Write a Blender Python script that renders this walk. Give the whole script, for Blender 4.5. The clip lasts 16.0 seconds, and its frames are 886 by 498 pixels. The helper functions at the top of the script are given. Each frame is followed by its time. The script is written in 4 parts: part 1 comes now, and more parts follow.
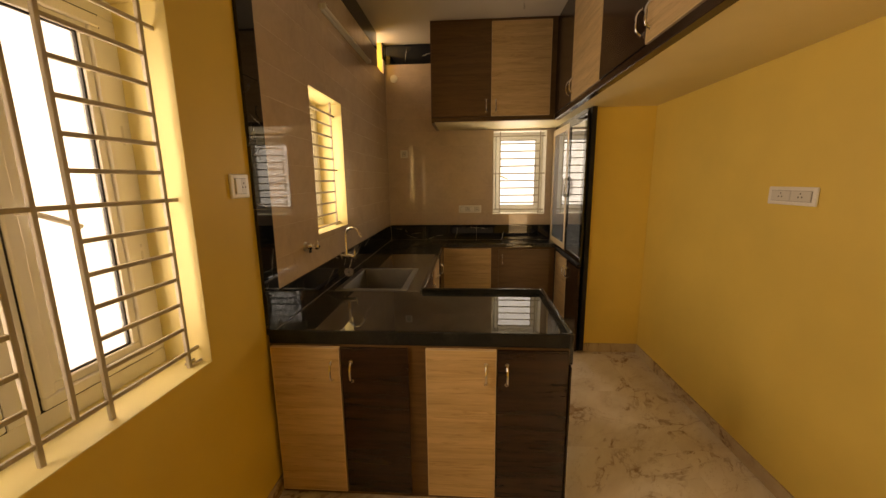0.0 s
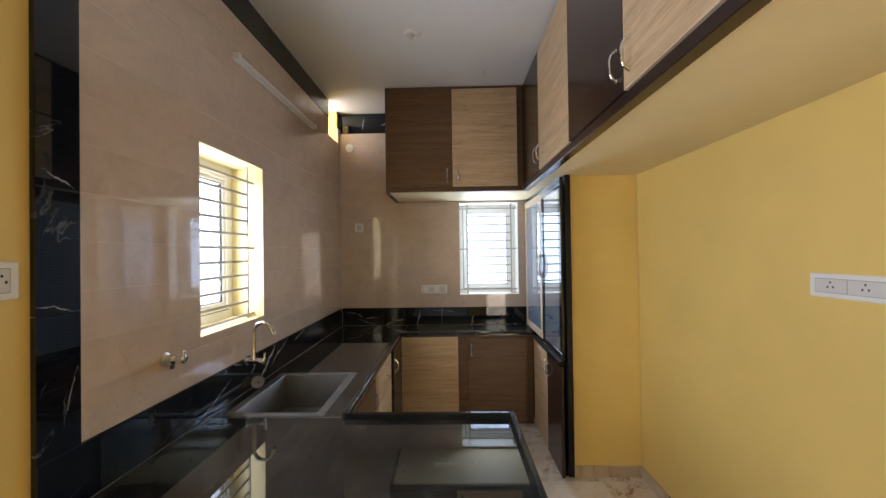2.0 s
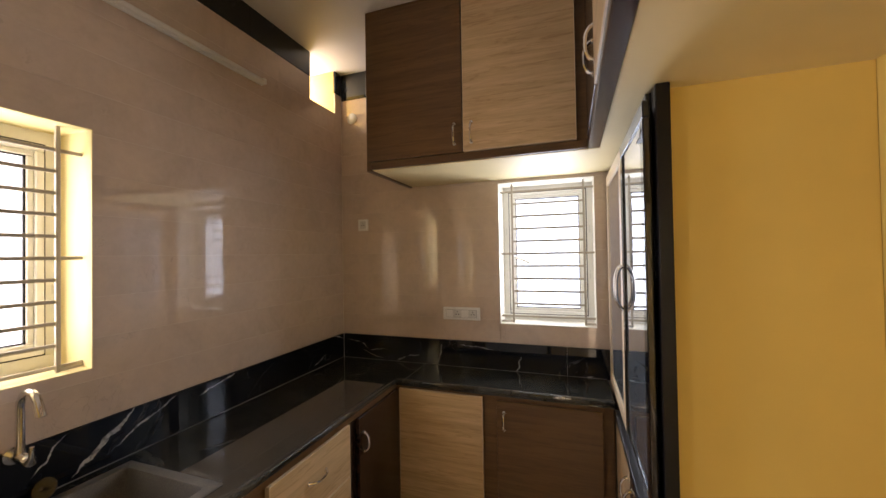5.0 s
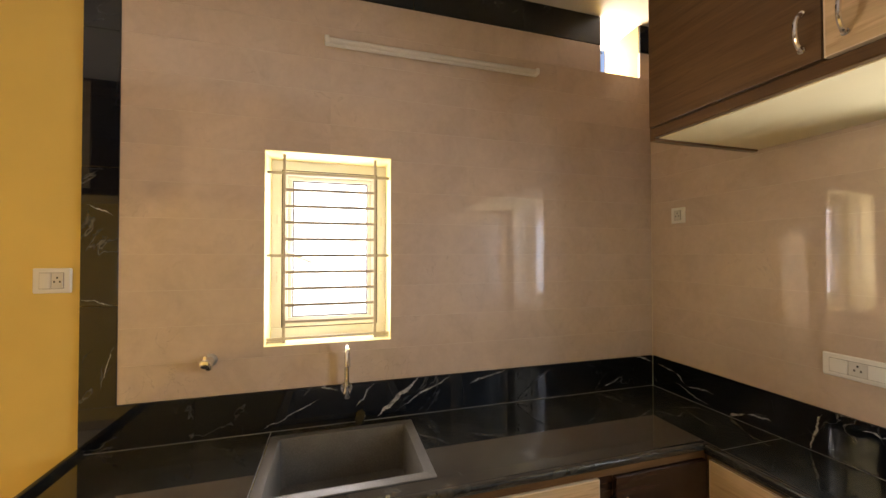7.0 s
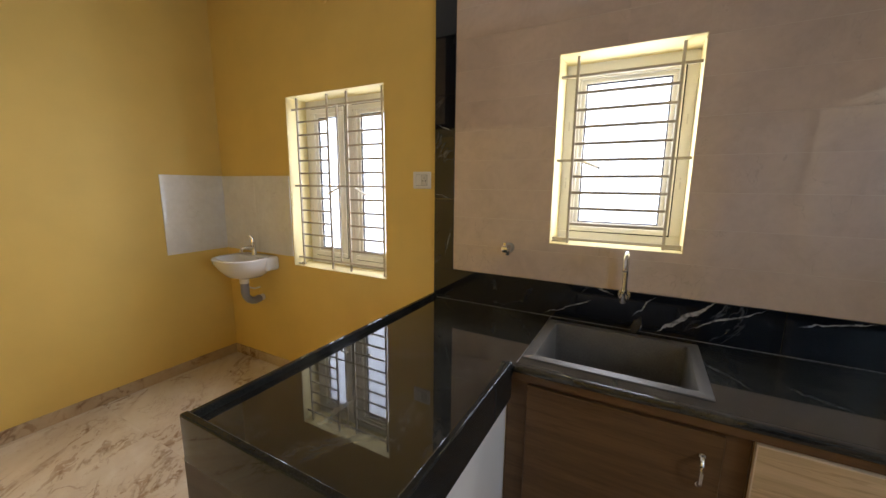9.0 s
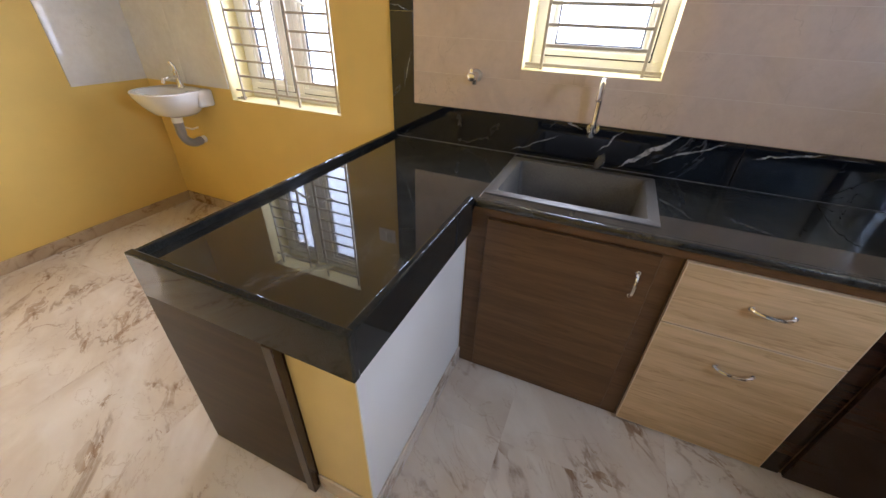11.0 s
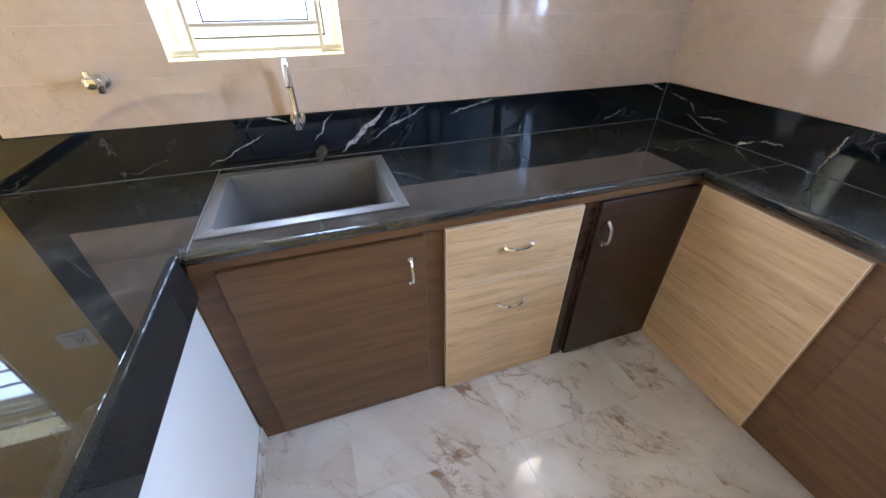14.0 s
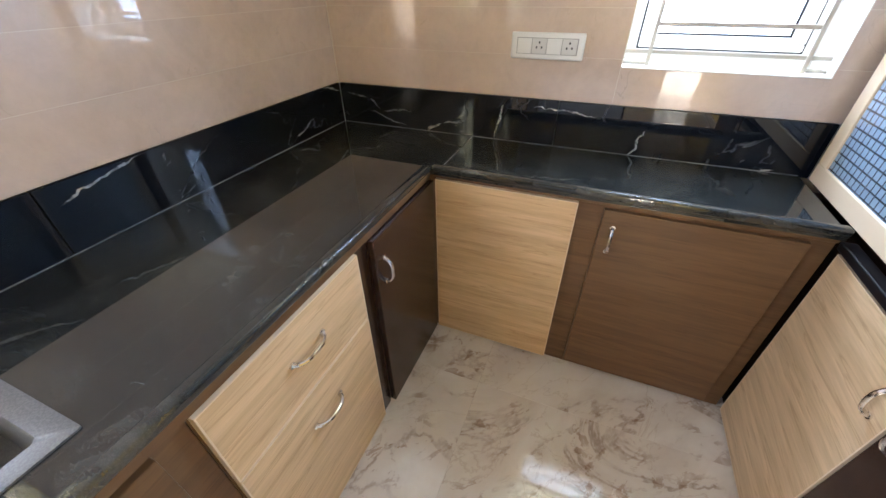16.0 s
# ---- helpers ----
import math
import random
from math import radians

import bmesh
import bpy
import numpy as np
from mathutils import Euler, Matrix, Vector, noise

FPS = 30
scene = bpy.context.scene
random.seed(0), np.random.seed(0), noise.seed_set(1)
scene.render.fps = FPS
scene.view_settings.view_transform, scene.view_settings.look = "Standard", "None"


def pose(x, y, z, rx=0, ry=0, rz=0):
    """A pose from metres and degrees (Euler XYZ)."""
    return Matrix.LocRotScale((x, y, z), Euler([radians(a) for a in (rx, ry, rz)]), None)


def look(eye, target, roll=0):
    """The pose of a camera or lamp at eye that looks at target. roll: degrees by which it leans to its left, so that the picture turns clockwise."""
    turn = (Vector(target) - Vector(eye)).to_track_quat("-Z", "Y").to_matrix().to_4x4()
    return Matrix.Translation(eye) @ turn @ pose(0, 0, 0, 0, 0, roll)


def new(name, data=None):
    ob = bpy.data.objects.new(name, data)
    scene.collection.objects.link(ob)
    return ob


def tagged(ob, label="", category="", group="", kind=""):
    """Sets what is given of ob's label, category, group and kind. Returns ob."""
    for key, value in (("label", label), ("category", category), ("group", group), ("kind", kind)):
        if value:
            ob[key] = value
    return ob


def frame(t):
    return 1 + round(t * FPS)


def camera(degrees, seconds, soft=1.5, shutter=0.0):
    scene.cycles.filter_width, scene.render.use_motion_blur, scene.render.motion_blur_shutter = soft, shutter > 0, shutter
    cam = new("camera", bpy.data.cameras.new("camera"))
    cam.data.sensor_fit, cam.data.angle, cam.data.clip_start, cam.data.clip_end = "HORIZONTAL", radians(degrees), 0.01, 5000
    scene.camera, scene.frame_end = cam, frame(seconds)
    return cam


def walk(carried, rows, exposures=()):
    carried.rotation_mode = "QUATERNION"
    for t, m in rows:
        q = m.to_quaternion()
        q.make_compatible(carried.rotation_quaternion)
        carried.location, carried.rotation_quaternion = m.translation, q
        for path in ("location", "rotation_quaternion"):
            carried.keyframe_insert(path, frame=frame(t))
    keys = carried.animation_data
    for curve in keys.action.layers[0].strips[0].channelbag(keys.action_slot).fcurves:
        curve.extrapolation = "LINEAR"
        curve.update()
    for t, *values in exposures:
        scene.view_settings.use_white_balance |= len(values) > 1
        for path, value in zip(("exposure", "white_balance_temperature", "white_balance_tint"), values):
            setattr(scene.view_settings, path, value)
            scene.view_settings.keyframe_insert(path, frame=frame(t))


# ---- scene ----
cam = camera(100.3, 16.0)
PATH = [
    (0, (0.934, -0.398, 1.537), (0.798, 1.564, 1.174), -0.7),
    (0.5, (0.968, -0.383, 1.567), (0.935, 1.613, 1.441), -0.6),
    (1, (1.066, -0.196, 1.58), (1.027, 1.802, 1.5), -0.7),
    (1.5, (1.114, -0.021, 1.576), (1.083, 1.979, 1.58), -0.7),
    (2, (1.128, 0.201, 1.582), (1.087, 2.2, 1.599), -0.8),
    (2.5, (1.147, 0.418, 1.579), (1.106, 2.417, 1.602), -0.7),
    (3, (1.218, 0.665, 1.581), (1.178, 2.664, 1.602), -0.9),
    (5.5, (1.713, 1.721, 1.617), (0.715, 3.454, 1.651), -0.7),
    (6, (1.7, 1.892, 1.616), (0.31, 3.329, 1.651), -0.6),
    (6.5, (1.758, 2.05, 1.62), (0.026, 3.048, 1.663), -0.6),
    (7, (1.809, 2.147, 1.628), (-0.111, 2.706, 1.657), -0.0),
    (7.5, (1.866, 2.145, 1.62), (-0.127, 2.311, 1.64), 0.1),
    (8, (1.931, 2.191, 1.596), (-0.053, 1.941, 1.636), 0.1),
    (8.5, (1.923, 2.258, 1.563), (0.039, 1.588, 1.589), 0.3),
    (9, (1.872, 2.249, 1.493), (0.139, 1.31, 1.157), 0.6),
    (9.5, (1.834, 2.24, 1.436), (0.273, 1.282, 0.633), 0.5),
    (12, (1.798, 2.276, 1.416), (0.227, 1.798, 0.274), 0.0),
    (12.5, (1.765, 2.302, 1.415), (0.15, 2.027, 0.268), -0.1),
    (13, (1.722, 2.311, 1.413), (0.087, 2.27, 0.263), -0.1),
    (13.5, (1.635, 2.292, 1.417), (0.021, 2.513, 0.257), -0.1),
    (14, (1.563, 2.266, 1.399), (0.005, 2.785, 0.259), -0.3),
    (14.5, (1.458, 2.313, 1.403), (0.032, 3.101, 0.243), -0.7),
    (15, (1.375, 2.362, 1.394), (0.147, 3.433, 0.234), -0.5),
    (15.5, (1.299, 2.389, 1.386), (0.316, 3.697, 0.235), -0.9),
    (16, (1.18, 2.427, 1.398), (0.558, 3.925, 0.229), -0.8),
]
EXPOSURE = [
    (0.0, -0.10, 14500, 26),
    (0.5, 0.29, 13000, 26),
    (1.0, 0.76, 7900, 25),
    (1.5, 0.80, 6050, 19),
    (2.0, 0.74, 5900, 17),
    (2.5, 0.55, 6150, 19),
    (3.0, 0.34, 7200, 24),
    (5.5, 0.62, 7300, 24),
    (6.0, 0.04, 8500, 26),
    (6.5, 0.04, 9000, 29),
    (7.0, 1.16, 7500, 21),
    (7.5, 1.16, 5500, 12),
    (8.0, 0.62, 5500, 13),
    (8.5, 0.60, 5700, 13),
    (9.0, 0.56, 6300, 17),
    (9.5, 0.82, 7300, 22),
    (12.0, 1.30, 4800, 20),
    (13.0, 1.55, 4800, 19),
    (13.5, 1.70, 4750, 18),
    (14.0, 2.11, 4950, 18),
    (15.0, 2.21, 4980, 15),
    (16.0, 2.14, 5500, 17),
]
walk(cam, [(t, look(eye, target, roll)) for t, eye, target, roll in PATH], EXPOSURE)

# ---- light ----
world = bpy.data.worlds.new("sky")
scene.world = world
world.use_nodes = True
wn = world.node_tree
sky = wn.nodes.new("ShaderNodeTexSky")
sky.sky_type = "NISHITA"
sky.sun_disc = False
sky.sun_elevation = radians(50)
sky.sun_rotation = radians(60)
wn.nodes["Background"].inputs[1].default_value = 0.12
wn.links.new(sky.outputs[0], wn.nodes["Background"].inputs[0])

sun = new("sun", bpy.data.lights.new("sun", "SUN"))
sun.data.energy, sun.data.angle, sun.data.color = 3.0, radians(0.6), (1.0, 0.95, 0.88)
sun.matrix_world = look((6, -8, 12), (0, 0, 0))


def window_light(name, eye, target, w, h, watts, colour=(0.92, 0.955, 1.0)):
    """Daylight that enters by one opening."""
    ob = new(name, bpy.data.lights.new(name, "AREA"))
    ob.data.shape, ob.data.size, ob.data.size_y = "RECTANGLE", w, h
    ob.data.energy, ob.data.color = watts, colour
    ob.matrix_world = look(eye, target)
    return ob


# left-hand wall: dining window, sink window, vent; end wall: kitchen window
window_light("daylight_dining", (-0.252, 0.375, 1.493), (1, 0.375, 1.493), 0.76, 1.11, 32)
window_light("daylight_sink", (-0.252, 2.125, 1.6565), (1, 2.125, 1.6565), 0.47, 0.78, 15)
window_light("daylight_vent", (-0.292, 3.778, 2.862), (1, 3.778, 2.862), 0.284, 0.324, 2.8)
window_light("daylight_kitchen", (1.52, 4.252, 1.615), (1.52, 3, 1.615), 0.50, 0.83, 15, (0.74, 0.87, 1.0))
# fill lamp in a made-up, unseen hall beyond the doorway behind the start
window_light("fill_hall", (3.4, -1.12, 1.5), (3.3, -3, 1.4), 1.1, 1.8, 228, (1.0, 0.94, 0.84))

# ---- materials ----


def mat(name, base, rough=0.5, metal=0.0, spec=0.5):
    m = bpy.data.materials.new(name)
    m.use_nodes = True
    b = m.node_tree.nodes["Principled BSDF"]
    b.inputs["Base Color"].default_value = (*base, 1)
    b.inputs["Roughness"].default_value = rough
    b.inputs["Metallic"].default_value = metal
    b.inputs["Specular IOR Level"].default_value = spec
    return m


def N(m, kind, **sets):
    n = m.node_tree.nodes.new(kind)
    for k, v in sets.items():
        n.inputs[k.replace("_", " ")].default_value = v
    return n


def L(m, a, b):
    m.node_tree.links.new(a, b)


def bsdf(m):
    return m.node_tree.nodes["Principled BSDF"]


def coords(m, scale=(1, 1, 1), per_object=0.0):
    """World-sized coordinates, shifted for each object where per_object is set."""
    geo = m.node_tree.nodes.new("ShaderNodeNewGeometry")
    mp = m.node_tree.nodes.new("ShaderNodeMapping")
    mp.inputs["Scale"].default_value = scale
    L(m, geo.outputs["Position"], mp.inputs["Vector"])
    if per_object:
        info = m.node_tree.nodes.new("ShaderNodeObjectInfo")
        mul = m.node_tree.nodes.new("ShaderNodeMath")
        mul.operation = "MULTIPLY"
        mul.inputs[1].default_value = per_object
        L(m, info.outputs["Random"], mul.inputs[0])
        L(m, mul.outputs[0], mp.inputs["Location"])
    return mp.outputs["Vector"]


def ramp(m, fac, stops):
    r = m.node_tree.nodes.new("ShaderNodeValToRGB")
    e = r.color_ramp.elements
    e[0].position, e[0].color = stops[0][0], (*stops[0][1], 1)
    e[1].position, e[1].color = stops[-1][0], (*stops[-1][1], 1)
    for p, c in stops[1:-1]:
        x = e.new(p)
        x.color = (*c, 1)
    L(m, fac, r.inputs["Fac"])
    return r.outputs["Color"]


def noise_tex(m, vec, scale, detail=4.0, rough=0.55, distort=0.0):
    n = N(m, "ShaderNodeTexNoise", Scale=scale, Detail=detail, Roughness=rough, Distortion=distort)
    L(m, vec, n.inputs["Vector"])
    return n.outputs["Fac"]


def bump(m, fac, strength, dist=0.002):
    b = N(m, "ShaderNodeBump", Strength=strength, Distance=dist)
    L(m, fac, b.inputs["Height"])
    L(m, b.outputs["Normal"], bsdf(m).inputs["Normal"])


def mixed(m, a, b, fac, mode="MIX"):
    x = m.node_tree.nodes.new("ShaderNodeMix")
    x.data_type, x.blend_type = "RGBA", mode
    for sock, v in ((x.inputs[6], a), (x.inputs[7], b)):
        if isinstance(v, tuple):
            sock.default_value = (*v, 1)
        else:
            L(m, v, sock)
    if isinstance(fac, (int, float)):
        x.inputs[0].default_value = fac
    else:
        L(m, fac, x.inputs[0])
    return x.outputs[2]


def paint(name, base, vary=0.06, rough=0.55):
    """Emulsion on plaster, with roller texture and faint patches."""
    m = mat(name, base, rough, 0, 0.35)
    v = coords(m)
    patch = noise_tex(m, v, 1.7, 5)
    lo = tuple(c * (1 - vary) for c in base)
    hi = tuple(min(1, c * (1 + vary)) for c in base)
    L(m, ramp(m, patch, [(0.3, lo), (0.7, hi)]), bsdf(m).inputs["Base Color"])
    bump(m, noise_tex(m, v, 140, 3), 0.12, 0.0012)
    return m


def wood(name, dark, light, along, rough=0.32, spec=0.4):
    """Wood-grain laminate; along: the grain's axis, stretched."""
    m = mat(name, light, rough, 0, spec)
    sc = [16.0, 16.0, 16.0]
    for a in along:
        sc["xyz".index(a)] = 1.1
    v = coords(m, tuple(sc), 9.0)
    g = noise_tex(m, v, 1.6, 6, 0.62, 0.35)
    f = noise_tex(m, v, 9.0, 3, 0.6, 0.2)
    mid = tuple((a + b) / 2 for a, b in zip(dark, light))
    c = ramp(m, g, [(0.36, dark), (0.5, mid), (0.62, light)])
    c = mixed(m, c, ramp(m, f, [(0.35, (0.72, 0.72, 0.72)), (0.65, (1, 1, 1))]), 0.42, "MULTIPLY")
    streak = ramp(m, noise_tex(m, v, 2.6, 4, 0.5, 0.5), [(0.565, (1, 1, 1)), (0.60, (0.74, 0.68, 0.62)), (0.64, (1, 1, 1))])
    c = mixed(m, c, streak, 0.75, "MULTIPLY")
    L(m, c, bsdf(m).inputs["Base Color"])
    bump(m, f, 0.08, 0.0006)
    return m


def turned(m, rot, scale, per_object, warp=0.0, warp_scale=3.0):
    """Coordinates turned by rot degrees and stretched, wobbling by warp metres."""
    v = coords(m, (1, 1, 1), per_object)
    if warp:
        n = N(m, "ShaderNodeTexNoise", Scale=warp_scale, Detail=5.0, Roughness=0.6)
        L(m, v, n.inputs["Vector"])
        c = m.node_tree.nodes.new("ShaderNodeVectorMath")
        c.operation = "MULTIPLY_ADD"
        c.inputs[1].default_value = (warp, warp, warp)
        L(m, n.outputs["Color"], c.inputs[0])
        L(m, v, c.inputs[2])
        v = c.outputs[0]
    mp = m.node_tree.nodes.new("ShaderNodeMapping")
    mp.vector_type = "TEXTURE"
    mp.inputs["Rotation"].default_value = [radians(a) for a in rot]
    mp.inputs["Scale"].default_value = [1 / a for a in scale]
    L(m, v, mp.inputs["Vector"])
    return mp.outputs["Vector"]


def black_marble(name, axis, lines):
    """Polished black marble; lines: its main white veins as (along, z, along, z, half width)."""
    m = mat(name, (0.006, 0.007, 0.009), 0.025, 0, 0.6)

    def math_node(op, a, b=None, clamp=False):
        n = m.node_tree.nodes.new("ShaderNodeMath")
        n.operation, n.use_clamp = op, clamp
        for sock, v in zip(n.inputs, (a, b)):
            if isinstance(v, (int, float)):
                sock.default_value = v
            elif v is not None:
                L(m, v, sock)
        return n.outputs[0]

    def vec_node(op, a, b):
        n = m.node_tree.nodes.new("ShaderNodeVectorMath")
        n.operation = op
        L(m, a, n.inputs[0])
        if isinstance(b, tuple):
            n.inputs[1].default_value = b
        else:
            L(m, b, n.inputs[1])
        return n.outputs["Value" if op == "DOT_PRODUCT" else "Vector"]

    pos = coords(m)
    p = pos
    for scale, amp in ((11.0, 0.05), (45.0, 0.016)):
        n = N(m, "ShaderNodeTexNoise", Scale=scale, Detail=3.0, Roughness=0.6)
        L(m, pos, n.inputs["Vector"])
        shift = vec_node("SUBTRACT", n.outputs["Color"], (0.5, 0.5, 0.5))
        p = vec_node("ADD", p, vec_node("MULTIPLY", shift, (amp, amp, amp)))
    total = None
    for a0, z0, a1, z1, w in lines:
        size = math.hypot(a1 - a0, z1 - z0)
        da, dz = (a1 - a0) / size, (z1 - z0) / size
        first, way, across = ((0, a0, z0), (0, da, dz), (0, -dz, da)) if axis == "y" else ((a0, 0, z0), (da, 0, dz), (-dz, 0, da))
        d = vec_node("SUBTRACT", p, first)
        u = math_node("MULTIPLY", vec_node("DOT_PRODUCT", d, way), 1 / size)
        taper = math_node("MULTIPLY", math_node("MULTIPLY", u, math_node("SUBTRACT", 1.0, u)), 4 * w)
        off = math_node("ABSOLUTE", vec_node("DOT_PRODUCT", d, across))
        line = math_node("MULTIPLY", math_node("SUBTRACT", taper, off), 700.0, True)
        total = line if total is None else math_node("MAXIMUM", total, line)
    broken = ramp(m, noise_tex(m, pos, 38, 4, 0.7), [(0.36, (0.15, 0.15, 0.15)), (0.55, (1, 1, 1))])
    strong = mixed(m, total, broken, 1.0, "MULTIPLY")
    # faint hairlines between the main veins
    v = turned(m, (0, -31, 50), (0.35, 1.0, 1.0), 7.0, 0.05, 9.0)
    hair = math_node("ABSOLUTE", math_node("SUBTRACT", noise_tex(m, v, 3.4, 5, 0.6, 0.8), 0.5))
    gate = ramp(m, noise_tex(m, pos, 4.0, 3), [(0.50, (0, 0, 0)), (0.60, (1, 1, 1))])
    faint = mixed(m, ramp(m, hair, [(0.0, (0.25, 0.25, 0.25)), (0.006, (0, 0, 0))]), gate, 1.0, "MULTIPLY")
    fac = mixed(m, strong, faint, 1.0, "LIGHTEN")
    L(m, mixed(m, (0.006, 0.008, 0.012), (0.46, 0.46, 0.45), fac), bsdf(m).inputs["Base Color"])
    return m


VEINS_WEST = (
    (1.83, 0.846, 2.08, 0.963, 0.003), (2.055, 1.03, 2.165, 0.99, 0.005), (2.24, 0.905, 2.34, 1.015, 0.004),
    (2.345, 0.846, 2.545, 1.022, 0.010), (2.45, 0.886, 2.72, 1.014, 0.0045), (2.81, 0.962, 3.03, 1.02, 0.004),
    (3.63, 0.855, 3.78, 0.916, 0.003), (3.85, 1.025, 3.99, 0.975, 0.004),
    (1.176, 1.45, 1.30, 1.42, 0.003), (1.186, 1.828, 1.29, 1.784, 0.003), (1.25, 1.08, 1.29, 1.26, 0.0025),
)
VEINS_NORTH = (
    (0.03, 0.978, 0.165, 0.958, 0.004), (0.165, 0.958, 0.217, 0.911, 0.003), (0.217, 0.911, 0.39, 0.914, 0.003),
    (0.147, 0.907, 0.368, 0.852, 0.003), (0.448, 0.84, 0.533, 0.886, 0.006), (0.533, 0.886, 0.65, 0.897, 0.004),
    (0.78, 0.838, 0.815, 0.996, 0.004), (0.93, 0.99, 1.19, 0.969, 0.004), (1.33, 0.838, 1.355, 0.933, 0.004),
    (1.73, 0.832, 1.80, 0.852, 0.004), (0.22, 2.84, 0.26, 3.0, 0.004), (0.40, 2.90, 0.55, 2.93, 0.006),
)


def granite(name, spec, dusty=0.5):
    """Polished black granite with dust smears."""
    m = mat(name, (0.014, 0.014, 0.014), 0.04, 0, spec)
    v = coords(m)
    speck = noise_tex(m, v, 420, 2)
    c = ramp(m, speck, [(0.5, (0.014, 0.015, 0.014)), (0.75, (0.042, 0.044, 0.042))])
    dust = ramp(m, noise_tex(m, v, 5.5, 7, 0.7, 0.6), [(0.48, (0, 0, 0)), (0.78, (1, 1, 1))])
    c = mixed(m, c, (0.14, 0.135, 0.115), mixed(m, (0, 0, 0), dust, dusty))
    fleck = ramp(m, noise_tex(m, v, 23, 5, 0.75, 1.2), [(0.70, (0, 0, 0)), (0.74, (1, 1, 1))])
    c = mixed(m, c, (0.30, 0.29, 0.26), mixed(m, (0, 0, 0), fleck, dusty))
    L(m, c, bsdf(m).inputs["Base Color"])
    r = ramp(m, noise_tex(m, v, 3.5, 6, 0.7), [(0.35, (0.012, 0.012, 0.012)), (0.75, (0.045, 0.045, 0.045))])
    L(m, r, bsdf(m).inputs["Roughness"])
    return m


def floor_marble(name, tone=(1.0, 1.0, 1.0)):
    """Glossy cream marble-look porcelain with broken brown veins."""
    m = mat(name, (0.72, 0.66, 0.57), 0.012, 0, 0.9)
    v = turned(m, (0, 0, 50), (0.8, 1.35, 1.1), 13.0)

    def k(*c):
        return tuple(x * t for x, t in zip(c, tone))

    cloud = ramp(m, noise_tex(m, v, 1.9, 6, 0.6, 0.4), [(0.3, k(0.60, 0.53, 0.45)), (0.5, k(0.71, 0.65, 0.57)), (0.7, k(0.77, 0.73, 0.67))])

    def vein(scale, width, dist, rough):
        w = noise_tex(m, v, scale, 6, rough, dist)
        s = m.node_tree.nodes.new("ShaderNodeMath")
        s.operation = "SUBTRACT"
        s.inputs[1].default_value = 0.5
        L(m, w, s.inputs[0])
        a = m.node_tree.nodes.new("ShaderNodeMath")
        a.operation = "ABSOLUTE"
        L(m, s.outputs[0], a.inputs[0])
        return ramp(m, a.outputs[0], [(0.0, (1, 1, 1)), (width * 0.4, (0.7, 0.7, 0.7)), (width, (0, 0, 0))])

    gate = ramp(m, noise_tex(m, v, 2.2, 4, 0.6), [(0.46, (0, 0, 0)), (0.54, (1, 1, 1))])
    speck = ramp(m, noise_tex(m, v, 13, 5, 0.7, 0.6), [(0.42, (0.2, 0.2, 0.2)), (0.55, (1, 1, 1))])
    a = mixed(m, mixed(m, vein(1.7, 0.020, 0.9, 0.56), gate, 1.0, "MULTIPLY"), speck, 0.8, "MULTIPLY")
    blot = ramp(m, noise_tex(m, v, 11, 6, 0.65, 0.8), [(0.56, (0, 0, 0)), (0.59, (1, 1, 1))])
    d = mixed(m, mixed(m, vein(1.7, 0.11, 0.9, 0.56), blot, 1.0, "MULTIPLY"), gate, 1.0, "MULTIPLY")
    c = mixed(m, cloud, k(0.50, 0.40, 0.31), mixed(m, (0, 0, 0), vein(1.7, 0.12, 0.9, 0.56), 0.36))
    c = mixed(m, c, k(0.30, 0.19, 0.115), mixed(m, (0, 0, 0), d, 0.78))
    c = mixed(m, c, k(0.20, 0.115, 0.065), mixed(m, (0, 0, 0), a, 0.62))
    b = vein(2.9, 0.007, 0.8, 0.6)
    c = mixed(m, c, k(0.42, 0.31, 0.21), mixed(m, (0, 0, 0), b, 0.4))
    L(m, c, bsdf(m).inputs["Base Color"])
    return m


def wall_tile(name, base):
    """Glossy beige ceramic, softly mottled, each tile a little different."""
    m = mat(name, base, 0.022, 0, 1.0)
    v = coords(m, (1, 1, 1), 5.0)
    lo, hi = tuple(c * 0.9 for c in base), tuple(min(1, c * 1.07) for c in base)
    c = ramp(m, noise_tex(m, v, 4.5, 6, 0.65, 0.7), [(0.3, lo), (0.5, base), (0.7, hi)])
    fine = ramp(m, noise_tex(m, v, 30, 4, 0.6, 0.4), [(0.35, (0.94, 0.93, 0.92)), (0.6, (1, 1, 1))])
    c = mixed(m, c, fine, 0.7, "MULTIPLY")
    # thin broken veins
    n = N(m, "ShaderNodeTexNoise", Scale=3.2, Detail=5.0, Roughness=0.58, Distortion=0.9)
    L(m, v, n.inputs["Vector"])
    line = m.node_tree.nodes.new("ShaderNodeMath")
    line.operation = "COMPARE"
    line.inputs[1].default_value, line.inputs[2].default_value = 0.5, 0.0035
    L(m, n.outputs["Fac"], line.inputs[0])
    gate = ramp(m, noise_tex(m, v, 2.6, 3), [(0.52, (0, 0, 0)), (0.62, (1, 1, 1))])
    vein = mixed(m, line.outputs[0], gate, 1.0, "MULTIPLY")
    c = mixed(m, c, tuple(x * 0.68 for x in base), mixed(m, (0, 0, 0), vein, 0.45))
    L(m, c, bsdf(m).inputs["Base Color"])
    bump(m, noise_tex(m, v, 2.2, 1), 0.02, 0.004)
    return m


